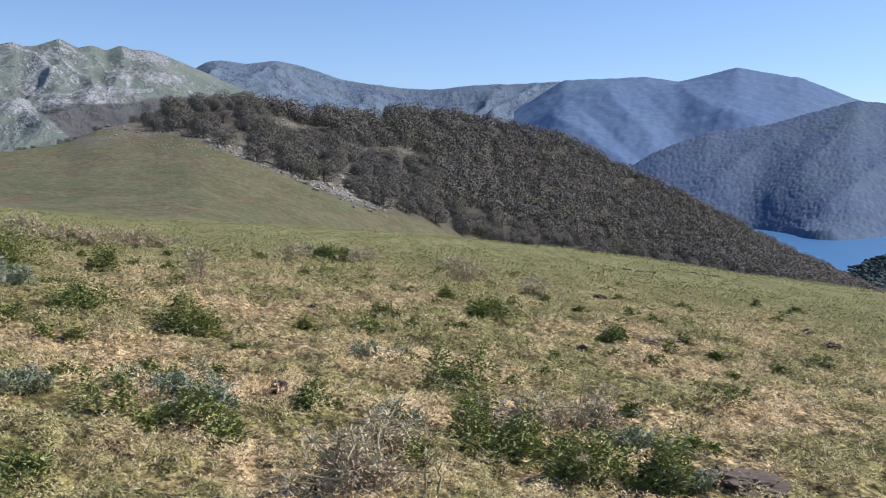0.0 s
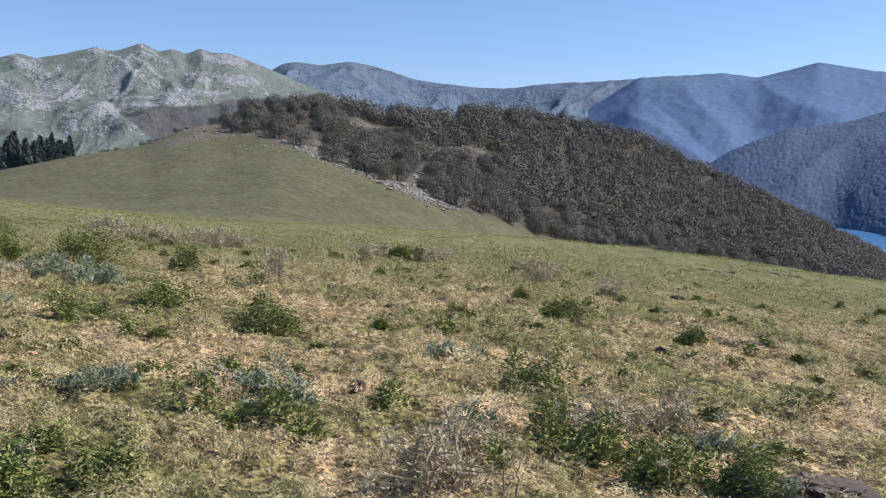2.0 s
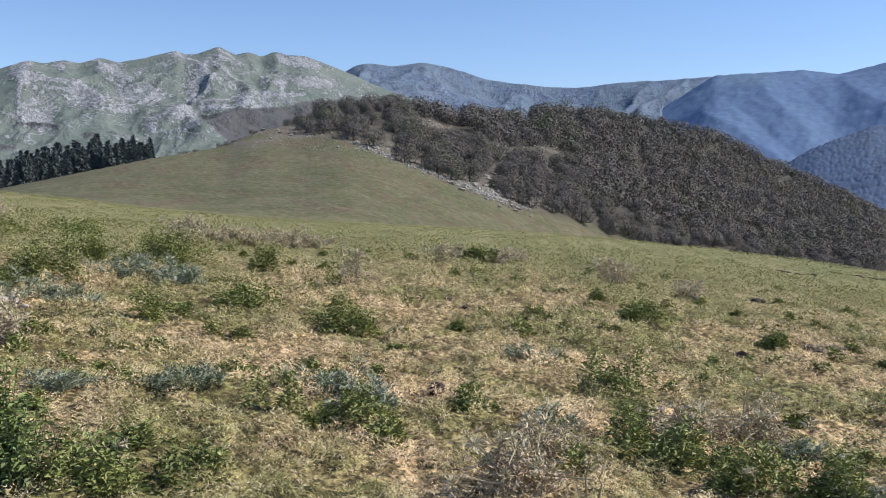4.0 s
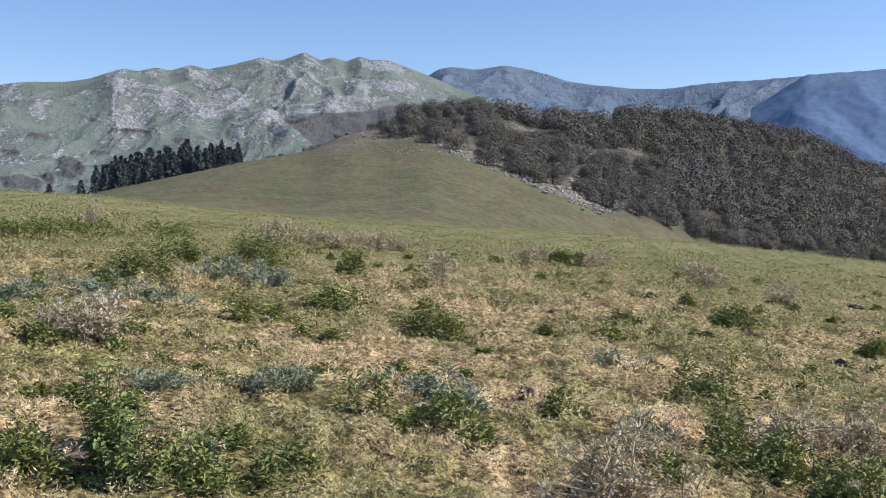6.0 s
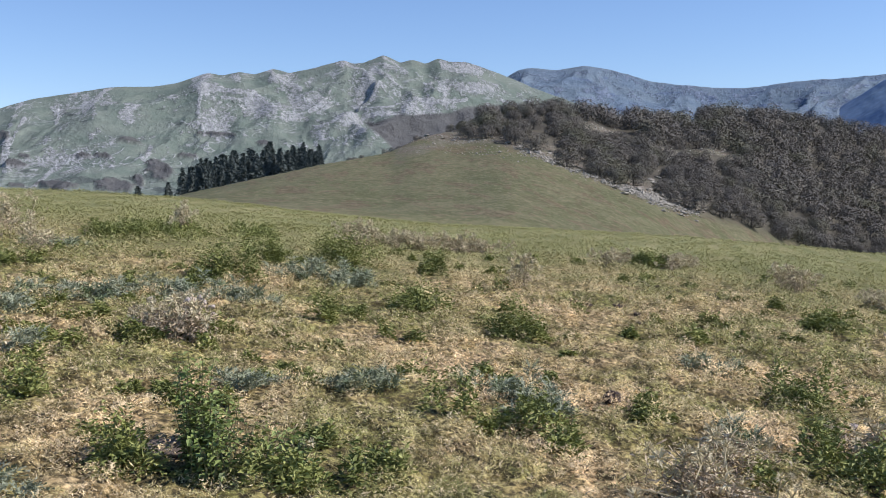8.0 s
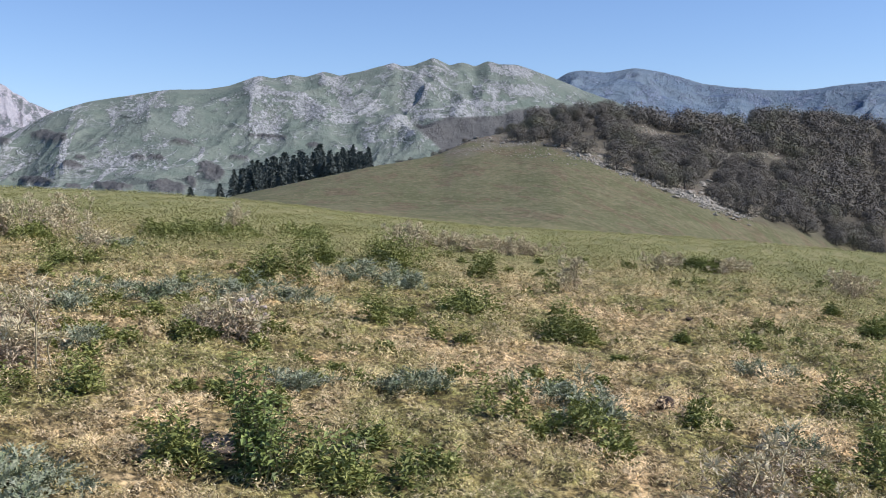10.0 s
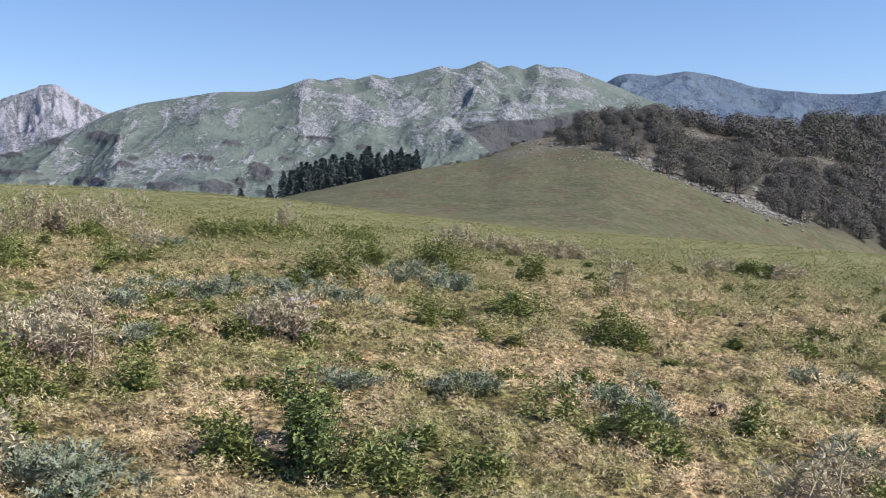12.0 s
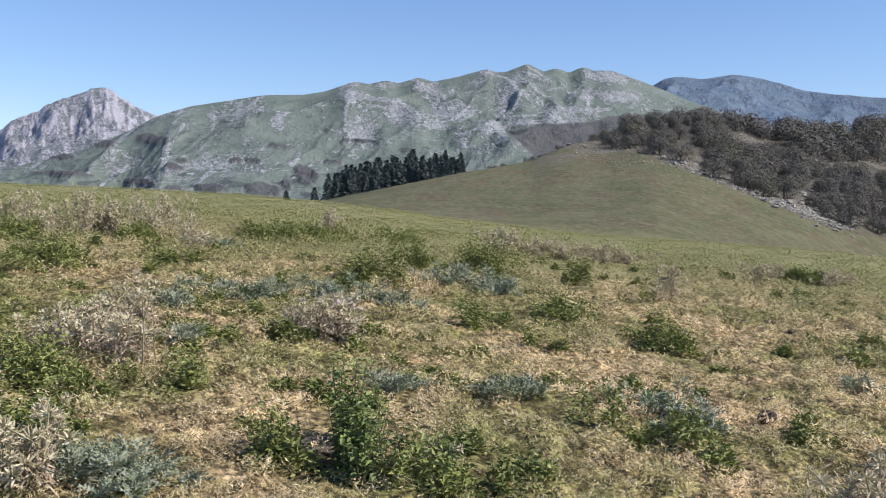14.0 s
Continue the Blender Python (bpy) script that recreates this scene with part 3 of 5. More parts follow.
    me.attributes.new("scree", "FLOAT", "POINT").data.foreach_set("value", (np.maximum(scree_lines(aa + 0.3 * wobble, look_el + 0.3 * wobble), 0.7 * crest_line) * own).astype(np.float32).ravel())
    SLOPES[name] = (az, look_el[:rows], verts[:rows])
    return tagged(new(name, me), label, "mountain", kind="structure")


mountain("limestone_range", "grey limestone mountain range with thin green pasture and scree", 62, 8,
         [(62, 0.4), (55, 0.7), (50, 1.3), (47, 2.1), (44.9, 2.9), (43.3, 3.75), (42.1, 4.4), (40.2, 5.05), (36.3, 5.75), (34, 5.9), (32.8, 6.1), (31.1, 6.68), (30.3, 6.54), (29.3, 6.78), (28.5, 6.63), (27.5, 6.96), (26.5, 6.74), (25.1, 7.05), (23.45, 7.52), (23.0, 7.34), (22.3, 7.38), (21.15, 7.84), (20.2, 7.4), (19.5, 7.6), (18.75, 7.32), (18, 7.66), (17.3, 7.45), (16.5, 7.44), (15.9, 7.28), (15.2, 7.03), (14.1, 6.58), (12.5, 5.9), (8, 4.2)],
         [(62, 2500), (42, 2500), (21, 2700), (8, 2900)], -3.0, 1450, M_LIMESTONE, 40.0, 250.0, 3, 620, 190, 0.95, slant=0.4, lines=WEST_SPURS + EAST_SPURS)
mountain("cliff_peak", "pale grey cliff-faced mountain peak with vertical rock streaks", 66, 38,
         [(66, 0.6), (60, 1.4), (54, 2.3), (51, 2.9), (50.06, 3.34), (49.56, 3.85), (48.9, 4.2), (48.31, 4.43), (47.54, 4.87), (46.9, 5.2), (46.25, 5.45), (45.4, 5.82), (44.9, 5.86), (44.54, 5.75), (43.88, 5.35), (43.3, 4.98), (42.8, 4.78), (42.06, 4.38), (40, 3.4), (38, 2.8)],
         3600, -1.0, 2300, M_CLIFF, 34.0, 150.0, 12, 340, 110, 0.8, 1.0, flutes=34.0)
mountain("hazy_grass_range", "distant mountain range with grass and rock, blue haze in its colour", 18, -14,
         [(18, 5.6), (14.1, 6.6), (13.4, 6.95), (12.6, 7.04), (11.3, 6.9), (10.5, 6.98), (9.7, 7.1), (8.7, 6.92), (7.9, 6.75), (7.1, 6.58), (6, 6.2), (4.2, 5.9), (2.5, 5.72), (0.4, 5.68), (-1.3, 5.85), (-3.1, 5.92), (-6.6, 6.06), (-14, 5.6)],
         3900, -1.5, 2400, M_HAZED_RANGE, 100.0, 420.0, 23, 300, 110, 0.8)
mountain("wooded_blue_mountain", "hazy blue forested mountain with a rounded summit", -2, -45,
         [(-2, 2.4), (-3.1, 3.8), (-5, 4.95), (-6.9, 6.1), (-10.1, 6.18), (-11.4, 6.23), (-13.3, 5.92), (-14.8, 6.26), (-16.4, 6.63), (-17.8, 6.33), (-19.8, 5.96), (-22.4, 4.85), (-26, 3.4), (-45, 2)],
         3500, -1.5, 2100, M_HAZED_WOOD, 26.0, 520.0, 31, 340, 130, 0.8, crowns=3.0, crown_size=24.0, lines=[(1.3, 26, (-13.6, 4.9), (-15.0, 4.0), (-17.5, 3.0)), (1.2, 24, (-9.5, 4.8), (-10.5, 3.8), (-11.8, 2.6)), (1.0, 18, (-6.4, 3.6), (-8.0, 2.8), (-10.5, 1.0))])
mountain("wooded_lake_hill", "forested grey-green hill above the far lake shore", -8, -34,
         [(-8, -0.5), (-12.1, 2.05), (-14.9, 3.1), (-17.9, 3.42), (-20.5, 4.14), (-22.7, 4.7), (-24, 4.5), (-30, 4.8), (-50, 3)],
         [(-8, 2000), (-24, 2400), (-50, 2400)], [(-8, -3.6), (-50, -3.6)], [(-8, 1700), (-17.5, 1560), (-19, 1440), (-20.5, 1300), (-22.4, 1280), (-23.5, 1330), (-24.5, 1400), (-50, 1400)], M_HAZED_HILL, 4.0, 300.0, 44, 400, 230, 0.8, crowns=2.6, crown_size=8.0, lines=[(0.6, 14, (-20.2, -2.9), (-21.6, -2.9)), (0.8, 9, (-22.5, 3.5), (-18.5, -0.5)), (0.8, 8, (-18.5, 2.6), (-15.5, 0.2)), (0.7, 9, (-24.5, 1.5), (-21.5, -1.0))])


def crown_cover(slope, label, material, count, az_a, az_b, el_low, low, high, seed):
    """Rounded tree crowns standing close together over a far slope."""
    rng = np.random.default_rng(seed)
    cols, els, verts = SLOPES[slope]
    bm = bmesh.new()
    bmesh.ops.create_icosphere(bm, subdivisions=1, radius=1.0)
    ball, faces = np.array([v.co for v in bm.verts]), np.array([[v.index for v in f.verts] for f in bm.faces])
    bm.free()
    crowns = Heap()
    for a in rng.uniform(az_b, az_a, count):
        j = int(np.argmin(np.abs(cols - a)))
        e = el_low + (els[:, j].max() - el_low) * rng.uniform(0, 1) ** 1.25
        i = int(np.argmax(els[:, j] > e)) or 1
        size = rng.uniform(low, high)
        c = verts[i, j] + (rng.uniform(-4, 4), rng.uniform(-6, 6), -0.05 * size)
        crowns.add(ball * (1 + 0.22 * rng.normal(size=(len(ball), 1))) * size * (1.25, 1.25, rng.uniform(0.7, 1.0)) + c, faces)
    ob = tagged(new("far_wood"), label, "wood", kind="stuff")
    part("crowns", crowns.mesh("far_wood_crowns", material, True), ob)


M_KNOLL_CROWN = stuff_material("knoll_tree_crowns", (0.062, 0.082, 0.07), (0.088, 0.112, 0.088), 0.95, size=40.0)


def build_lake():
    azs, rs = np.linspace(-10, -60, 60), np.linspace(420, 1900, 30)
    r, a = np.meshgrid(rs, azs, indexing="ij")
    verts = np.stack([-r * np.sin(np.radians(a)), r * np.cos(np.radians(a)), np.full_like(r, VALLEY + 0.6)], -1)
    return tagged(new("lake", mesh_from("lake", verts, grid_faces(30, 60), M_WATER, True)), "calm deep blue mountain lake", "lake", kind="structure")


build_lake()
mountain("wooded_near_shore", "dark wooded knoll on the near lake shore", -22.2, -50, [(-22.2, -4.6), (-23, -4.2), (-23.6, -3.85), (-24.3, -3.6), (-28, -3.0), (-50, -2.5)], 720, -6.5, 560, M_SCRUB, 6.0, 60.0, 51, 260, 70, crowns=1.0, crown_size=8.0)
crown_cover("wooded_near_shore", "dark trees covering the knoll on the near lake shore", M_KNOLL_CROWN, 1500, -22.3, -27.5, -5.8, 0.9, 1.9, 902)


# ---- trees ----
M_TWIG = stuff_material("bare_beech_twigs", (0.15, 0.14, 0.113), (0.116, 0.109, 0.094), 0.9, cover=0.85, size=14.0, third=(0.13, 0.132, 0.085))
M_BARK = stuff_material("grey_beech_bark", (0.13, 0.118, 0.10), (0.085, 0.078, 0.07), 0.9)
M_NEEDLE = stuff_material("dark_pine_needles", (0.078, 0.10, 0.09), (0.115, 0.137, 0.118), 0.8)
M_PINE_BARK = stuff_material("pine_bark", (0.10, 0.075, 0.055), (0.06, 0.05, 0.04), 0.9)
M_LIMESTONE_BLOCK = stuff_material("limestone_block", (0.40, 0.375, 0.30), (0.29, 0.27, 0.215), 0.9)

rng = np.random.default_rng(7)


def cards(centres, lengths, widths, rng, droop):
    """Small thin three-cornered pieces that hang along droop, roughly. Returns corners and faces."""
    n = len(centres)
    along = droop + 0.45 * rng.normal(size=(n, 3))
    along /= np.linalg.norm(along, axis=1)[:, None]
    side = np.cross(rng.normal(size=(n, 3)), along)
    side /= np.linalg.norm(side, axis=1)[:, None]
    a, b = along * lengths[:, None] / 2, side * widths[:, None] / 2
    verts = np.stack([centres - a - b * 0.8, centres + a * 1.1, centres - 0.5 * a + b * 1.2], 1).reshape(-1, 3)
    return verts, np.arange(3 * n).reshape(n, 3)


def sprays(centres, outward, lengths, widths, rng):
    """Fine sprays of twigs over the skin of a crown: most lie flat on it, some reach out of it."""
    n = len(centres)
    out = outward / np.linalg.norm(outward, axis=1)[:, None]
    along = np.cross(out, rng.normal(size=(n, 3)))
    stray = rng.uniform(size=n) < 0.22
    along[stray] = out[stray] + 0.5 * rng.normal(size=(int(stray.sum()), 3))
    along /= np.linalg.norm(along, axis=1)[:, None]
    side = np.cross(out + 0.35 * rng.normal(size=(n, 3)), along)
    side /= np.linalg.norm(side, axis=1)[:, None]
    wide = np.where(stray, 0.4, 1.0) * widths
    a, b = along * lengths[:, None] / 2, side * wide[:, None] / 2
    verts = np.stack([centres - a - 0.7 * b, centres + a, centres - 0.4 * a + b], 1).reshape(-1, 3)
    way = out + 0.16 * rng.normal(size=(n, 3)) + (0, 0, 0.12)
    return verts, np.arange(3 * n).reshape(n, 3), np.repeat(way / np.linalg.norm(way, axis=1)[:, None], 3, 0)


def crown_mesh(name, verts, faces, ways, material):
    """A crown whose small pieces take the light as the rounded mass that they form."""
    me = mesh_from(name, verts, faces, material, True)
    me.normals_split_custom_set_from_vertices(ways.tolist())
    return me


def crown_points(n, height, spread, rng, base=0.12):
    """Places in an uneven crown of several lumps, more of them near its skin."""
    lumps = [(0, 0, 0.36, 0.9)] + [(0.5 * math.cos(a), 0.5 * math.sin(a), rng.uniform(0.12, 0.58), rng.uniform(0.38, 0.55)) for a in rng.uniform(0, math.tau, 6)]
    pick = np.where(rng.uniform(size=n) < 0.5, 0, rng.integers(1, len(lumps), n))
    d = rng.normal(size=(n, 3))
    d[:, 2] = np.where(rng.uniform(size=n) < 0.35, np.abs(d[:, 2]), d[:, 2])
    d /= np.linalg.norm(d, axis=1)[:, None]
    out = d + (0, 0, 0.25)
    d = d * (rng.uniform(0.3, 1.0, n) ** 0.25)[:, None]
    lump = np.array(lumps)[pick]
    p = lump[:, :3] * (spread, spread, 1) + d * lump[:, 3:] * (spread, spread, 0.56)
    p[:, 2] = np.clip(p[:, 2], base * 0.1, 1.0) * height
    return p, out


def beech(name, height, spread, seed, pieces=2050):
    """A stunted bare beech: a short trunk, spreading limbs and a cloud of twigs."""
    rng = np.random.default_rng(seed)
    top = new(name)
    lean = rng.normal(size=2) * 0.2
    v, f = tube([(0, 0, -0.6), (0, 0, 0.1 * height), (lean[0], lean[1], 0.35 * height), (lean[0] * 2, lean[1] * 2, 0.75 * height)], [0.28, 0.2, 0.15, 0.04], 6)
    trunk = part("trunk", mesh_from("beech_trunk", v, f, M_BARK, True), top, "short grey trunk")
    for k in range(6):
        a, h = rng.uniform(0, math.tau), rng.uniform(0.14, 0.4) * height
        reach = spread * rng.uniform(0.5, 0.9)
        mid = (0.5 * reach * math.cos(a), 0.5 * reach * math.sin(a), h + 0.17 * height)
        tip = (reach * math.cos(a + 0.2), reach * math.sin(a + 0.2), h + rng.uniform(0.25, 0.5) * height)
        v, f = tube([(lean[0] * 0.6, lean[1] * 0.6, h), mid, tip], [0.11, 0.07, 0.02], 5)
        part("limb", mesh_from("beech_limb", v, f, M_BARK, True), trunk)
    pts, out = crown_points(pieces, height, spread, rng)
    v, f, w = sprays(pts, out, rng.uniform(0.3, 0.75, pieces), rng.uniform(0.12, 0.26, pieces), rng)
    part("crown", crown_mesh("beech_crown", v, f, w, M_TWIG), top, "leafless crown of fine brown twigs")
    return tagged(top, "leafless grey-brown beech tree on the rocky hillside", "tree", "beech trees at the wood's edge")


def pine(name, height, spread, seed):
    """A dark conifer: straight trunk and drooping tiers."""
    rng = np.random.default_rng(seed)
    top = new(name)
    v, f = tube([(0, 0, -0.5), (0, 0, 0.5 * height), (0, 0, height * 0.98)], [0.2, 0.13, 0.02], 6)
    part("trunk", mesh_from("pine_trunk", v, f, M_PINE_BARK, True), top)
    n = 900
    u = rng.uniform(0, 1, n) ** 0.75
    tier = np.round(u * 13) / 13 + rng.normal(size=n) * 0.015
    a = rng.uniform(0, math.tau, n)
    lobes = 1 + 0.28 * np.sin(a * 3 + tier * 25) + 0.15 * np.sin(a * 5 + tier * 40)
    rad = spread * np.clip(1.02 - tier, 0, 1) ** 0.75 * lobes * rng.uniform(0.25, 1.0, n) ** 0.6
    z = height * (0.1 + 0.9 * tier) - rad * 0.28
    pts = np.stack([rad * np.cos(a), rad * np.sin(a), z], 1)
    droop = np.stack([np.cos(a), np.sin(a), np.full(n, -0.45)], 1)
    v, f = cards(pts, rng.uniform(0.6, 1.3, n), rng.uniform(0.25, 0.5, n), rng, droop)
    part("crown", mesh_from("pine_crown", v, f, M_NEEDLE), top, "dark green drooping needle tiers")
    return tagged(top, "tall dark green conifer behind the pasture hill", "tree", "row of conifers")


def put_tree(source, az, r, size, turn, sink=0.0):
    p, s = spot(az, r), size / source.scale.x
    return copy_thing(source, pose(p.x, p.y, p.z - sink, 0, 0, turn) @ Matrix.Diagonal((s, s, s * random.uniform(0.9, 1.12), 1)))


def grove(source_list, places, sizes):
    """The first of each kind takes the first place; the rest are copies."""
    used = set()
    for (az, r), size in zip(places, sizes):
        k = random.randrange(len(source_list))
        if k not in used:
            used.add(k)
            p = spot(az, r)
            source_list[k].matrix_basis = pose(p.x, p.y, p.z, 0, 0, random.uniform(0, 360)) @ Matrix.Diagonal((size, size, size, 1))
        else:
            put_tree(source_list[k], az, r, size, random.uniform(0, 360))


def forest_plan():
    """Jittered places over the wooded side of the hill, sorted by closeness to the wood's edge."""
    near, far = [], []
    rng = np.random.default_rng(11)
    x, y = np.meshgrid(np.arange(-130, 330, 4.9), np.arange(60, 560, 4.9))
    x, y = x.ravel() + rng.uniform(-2.3, 2.3, x.size), y.ravel() + rng.uniform(-2.3, 2.3, y.size)
    az, r = np.degrees(np.arctan2(-x, y)), np.hypot(x, y)
    keep = (az < 17.0) & (az > -27)
    az, r, x, y = az[keep], r[keep], x[keep], y[keep]
    edge, crest = edge_distance(az), table(az, CREST_R)
    inside = r - edge
    # open rocky ground in the upper left of the wood, thick wood elsewhere
    clear = smooth((az - 1) / 4) * smooth((15.5 - az) / 3) * smooth((42 - inside) / 26)
    gaps = value_noise(x / 8, y / 8, 77)
    ok = (inside > 1) & (r < crest + 35) & (gaps > clear * 0.63) & (rng.uniform(size=len(az)) > clear * 0.15)
    gap = clearing_gap(az, r)
    ok &= (gap > 0.12) | (gap < -0.42)
    for a, d, i in sorted(zip(az[ok], r[ok], inside[ok]), key=lambda v: v[2] + 60 * (v[0] < 0.5)):
        (near if len(near) < 290 else far).append((float(a), float(d)))
    return near, far


BEECHES = [beech("beech_tree", 5.6, 3.7, 100 + k) for k in range(6)]
near_trees, far_trees = forest_plan()
grove(BEECHES, near_trees, [random.uniform(0.55, 0.9) * (0.72 if t[0] > 15.8 else 1.0) for t in near_trees])


def build_far_wood():
    """The thick wood over the flank of the hill, as one mass of crowns."""
    rng = np.random.default_rng(5)
    heap, trunks, ways = Heap(), Heap(), []
    az = np.array([t[0] for t in far_trees])
    r = np.array([t[1] for t in far_trees])
    base = ground_height(az, r)
    for a, d, z in zip(az, r, base):
        h, s, n = rng.uniform(4.2, 6.4), rng.uniform(3.0, 4.0), 390
        c = np.array((-d * math.sin(radians(a)), d * math.cos(radians(a)), z))
        pts, out = crown_points(n, h, s, rng)
        v, f, w = sprays(pts + c, out, rng.uniform(0.45, 1.0, n), rng.uniform(0.24, 0.5, n), rng)
        heap.add(v, f)
        ways.append(w)
        trunks.add(*tube([c - (0, 0, 0.5), c + (0.1, 0, 0.6 * h)], [0.22, 0.08], 4))
    top = tagged(new("beech_wood"), "thick leafless brown beech wood covering the hill flank", "wood", kind="stuff")
    part("crowns", crown_mesh("beech_wood_crowns", np.concatenate(heap.verts), np.concatenate(heap.faces), np.concatenate(ways), M_TWIG), top)
    part("trunks", trunks.mesh("beech_wood_trunks", M_BARK), top)


build_far_wood()

shrub_rng = random.Random(8)
for k in range(16):
    az = shrub_rng.uniform(16.8, 23.6)
    ob = put_tree(BEECHES[k % 6], az, float(table(az, CREST_R)) + shrub_rng.uniform(-3, 10), shrub_rng.uniform(0.16, 0.32), shrub_rng.uniform(0, 360))
    tagged(ob, "low leafless brown shrub on the pasture crest", "shrub", "shrubs on the crest")

PINES = [pine("conifer", 11.0, 2.5, 300 + k) for k in range(5)]
pine_rng = random.Random(4)
pine_places = []
for k in range(75):
    u = ((k % 25) / 24 + (k // 25) / 72) / 1.03
    pine_places.append((24.9 + 7.2 * u + pine_rng.uniform(-0.12, 0.12), float(table(24.9 + 7.2 * u, CREST_R)) + pine_rng.uniform(28, 66)))
pine_places += [(35.0, 190.0), (33.4, 185.0), (32.6, 178.0)]
PINE_TOPS = [(36, 0.95), (35, 1.06), (33.4, 0.95), (32.3, 1.15), (31.5, 1.66), (30, 2.05), (28.4, 2.25), (26.7, 2.48), (25, 2.4), (24, 2.1)]
pine_sizes = [max(0.35, (EYE + r * math.tan(radians(float(table(az, PINE_TOPS)))) - spot(az, r).z) / 11.0 * pine_rng.uniform(0.8, 1.03)) for az, r in pine_places]
grove(PINES, pine_places, pine_sizes)


# conifers on the knoll by the lake
for k in range(6):
    az, r = -22.3 - 0.42 * k + pine_rng.uniform(-0.1, 0.1), 680 + pine_rng.uniform(-10, 10)
    size = pine_rng.uniform(0.5, 0.8) / PINES[k % 5].scale.x
    copy_thing(PINES[k % 5], pose(-r * math.sin(radians(az)), r * math.cos(radians(az)), -57.0 + 1.6 * k, 0, 0, 70 * k) @ Matrix.Diagonal((size * 1.3, size * 1.3, size, 1)))["label"] = "dark conifer on the wooded knoll by the lake"


# ---- rocks at the wood's edge ----
def boulder_mesh(seed, rough=0.5):
    bm = bmesh.new()
    bmesh.ops.create_icosphere(bm, subdivisions=2, radius=0.5)
    for v in bm.verts:
        v.co *= 1 + rough * noise.fractal(v.co * 2.2 + Vector((seed * 3.1, 0, 0)), 0.8, 2.0, 3)
        v.co.z *= 0.7
    me = bpy.data.meshes.new("boulder")
    bm.to_mesh(me), bm.free()
    me.materials.append(M_LIMESTONE_BLOCK)
    return me


BOULDERS = [boulder_mesh(k) for k in range(6)]


def scatter_boulders():
    rng = random.Random(21)
    for k in range(290):
        az = rng.uniform(2.5, 19.5) if k < 120 else rng.triangular(2.8, 8.5, 5.6)
        r = float(edge_distance(az)) + rng.gauss(2, 5.0) + (rng.uniform(0, 35) if k % 4 == 0 and az < 13 else 0)
        p, s = spot(az, r), rng.uniform(0.15, 0.5) ** 0.8 * rng.choice((0.8, 1.2, 2.1))
        ob = new("boulder", rng.choice(BOULDERS))
        ob.matrix_basis = pose(p.x, p.y, p.z + 0.1 * s, rng.uniform(-15, 15), rng.uniform(-15, 15), rng.uniform(0, 360)) @ Matrix.Diagonal((s * rng.uniform(0.8, 1.7), s, s * rng.uniform(0.6, 1.0), 1))
        tagged(ob, "pale grey limestone boulder at the wood's edge", "boulder", "boulders at the wood's edge")


scatter_boulders()


def build_scree():
    """Small broken limestone along the wood's edge and on the rocky strips inside it."""
    rng = np.random.default_rng(22)
    gem = np.array([(1, 0, 0), (0, 1, 0), (-1, 0, 0), (0, -1, 0), (0, 0, 0.8), (0, 0, -0.8)], float)
    sides = np.array([(0, 1, 4), (1, 2, 4), (2, 3, 4), (3, 0, 4), (1, 0, 5), (2, 1, 5), (3, 2, 5), (0, 3, 5)])
    heap = Heap()
    for k in range(2600):
        pick = k % 13
        if pick < 8:
            az = rng.uniform(3.2, 13.5) if pick < 5 else rng.triangular(3.4, 5.4, 8.0)
            r = float(edge_distance(az)) + rng.normal() * 3.5 + 1.5
        elif pick < 10:
            az = rng.uniform(13.0, 20.2)
            r = float(edge_distance(az)) + rng.uniform(-22, 10)
        else:
            line = CLEARINGS[pick - 10]
            m = int(rng.integers(0, len(line) - 1))
            u = rng.uniform()
            az, el = (line[m][q] + (line[m + 1][q] - line[m][q]) * u for q in (0, 1))
            az += 0.15 * rng.normal()
            rs = np.linspace(80, float(table(az, CREST_R)), 200)
            r = rs[int(np.argmin(np.abs(np.degrees(np.arctan2(ground_height(az, rs) - EYE, rs)) - el)))] + 4 * rng.normal()
        c = spot(az, r)
        size = 0.13 * math.exp(0.5 * rng.normal()) * (1.2 if pick < 8 else 0.7 if pick < 10 else 1.5)
        turn = rng.uniform(0, math.tau)
        v = gem * (1 + 0.25 * rng.normal(size=(6, 3))) * size
        v = np.c_[v[:, 0] * math.cos(turn) - v[:, 1] * math.sin(turn), v[:, 0] * math.sin(turn) + v[:, 1] * math.cos(turn), v[:, 2]]
        heap.add(v + np.array(c) + (0, 0, 0.2 * size), sides)
    ob = tagged(new("scree"), "broken pale limestone scattered along the wood's edge", "scree", kind="stuff")
    part("stones", heap.mesh("scree_stones", M_LIMESTONE_BLOCK), ob)


build_scree()


# ---- meadow plants ----
M_WEED = stuff_material("green_weed_leaf", (0.175, 0.205, 0.05), (0.37, 0.385, 0.125), 0.6, size=0.3, third=(0.125, 0.152, 0.042))
M_NETTLE = stuff_material("nettle_leaf", (0.14, 0.195, 0.048), (0.27, 0.325, 0.095), 0.55, size=0.2, third=(0.07, 0.11, 0.033))
M_STALK = stuff_material("green_stalk", (0.12, 0.14, 0.06), (0.19, 0.18, 0.09), 0.8)
M_THISTLE = stuff_material("grey_thistle_leaf", (0.255, 0.285, 0.175), (0.39, 0.41, 0.285), 0.85, size=0.25, third=(0.15, 0.20, 0.085))
M_DRY = stuff_material("dead_thistle_leaf", (0.57, 0.465, 0.31), (0.25, 0.19, 0.122), 0.9, size=0.15, third=(0.70, 0.585, 0.41))
M_DRY_STALK = stuff_material("dead_thistle_stalk", (0.44, 0.39, 0.235), (0.31, 0.27, 0.16), 0.9)
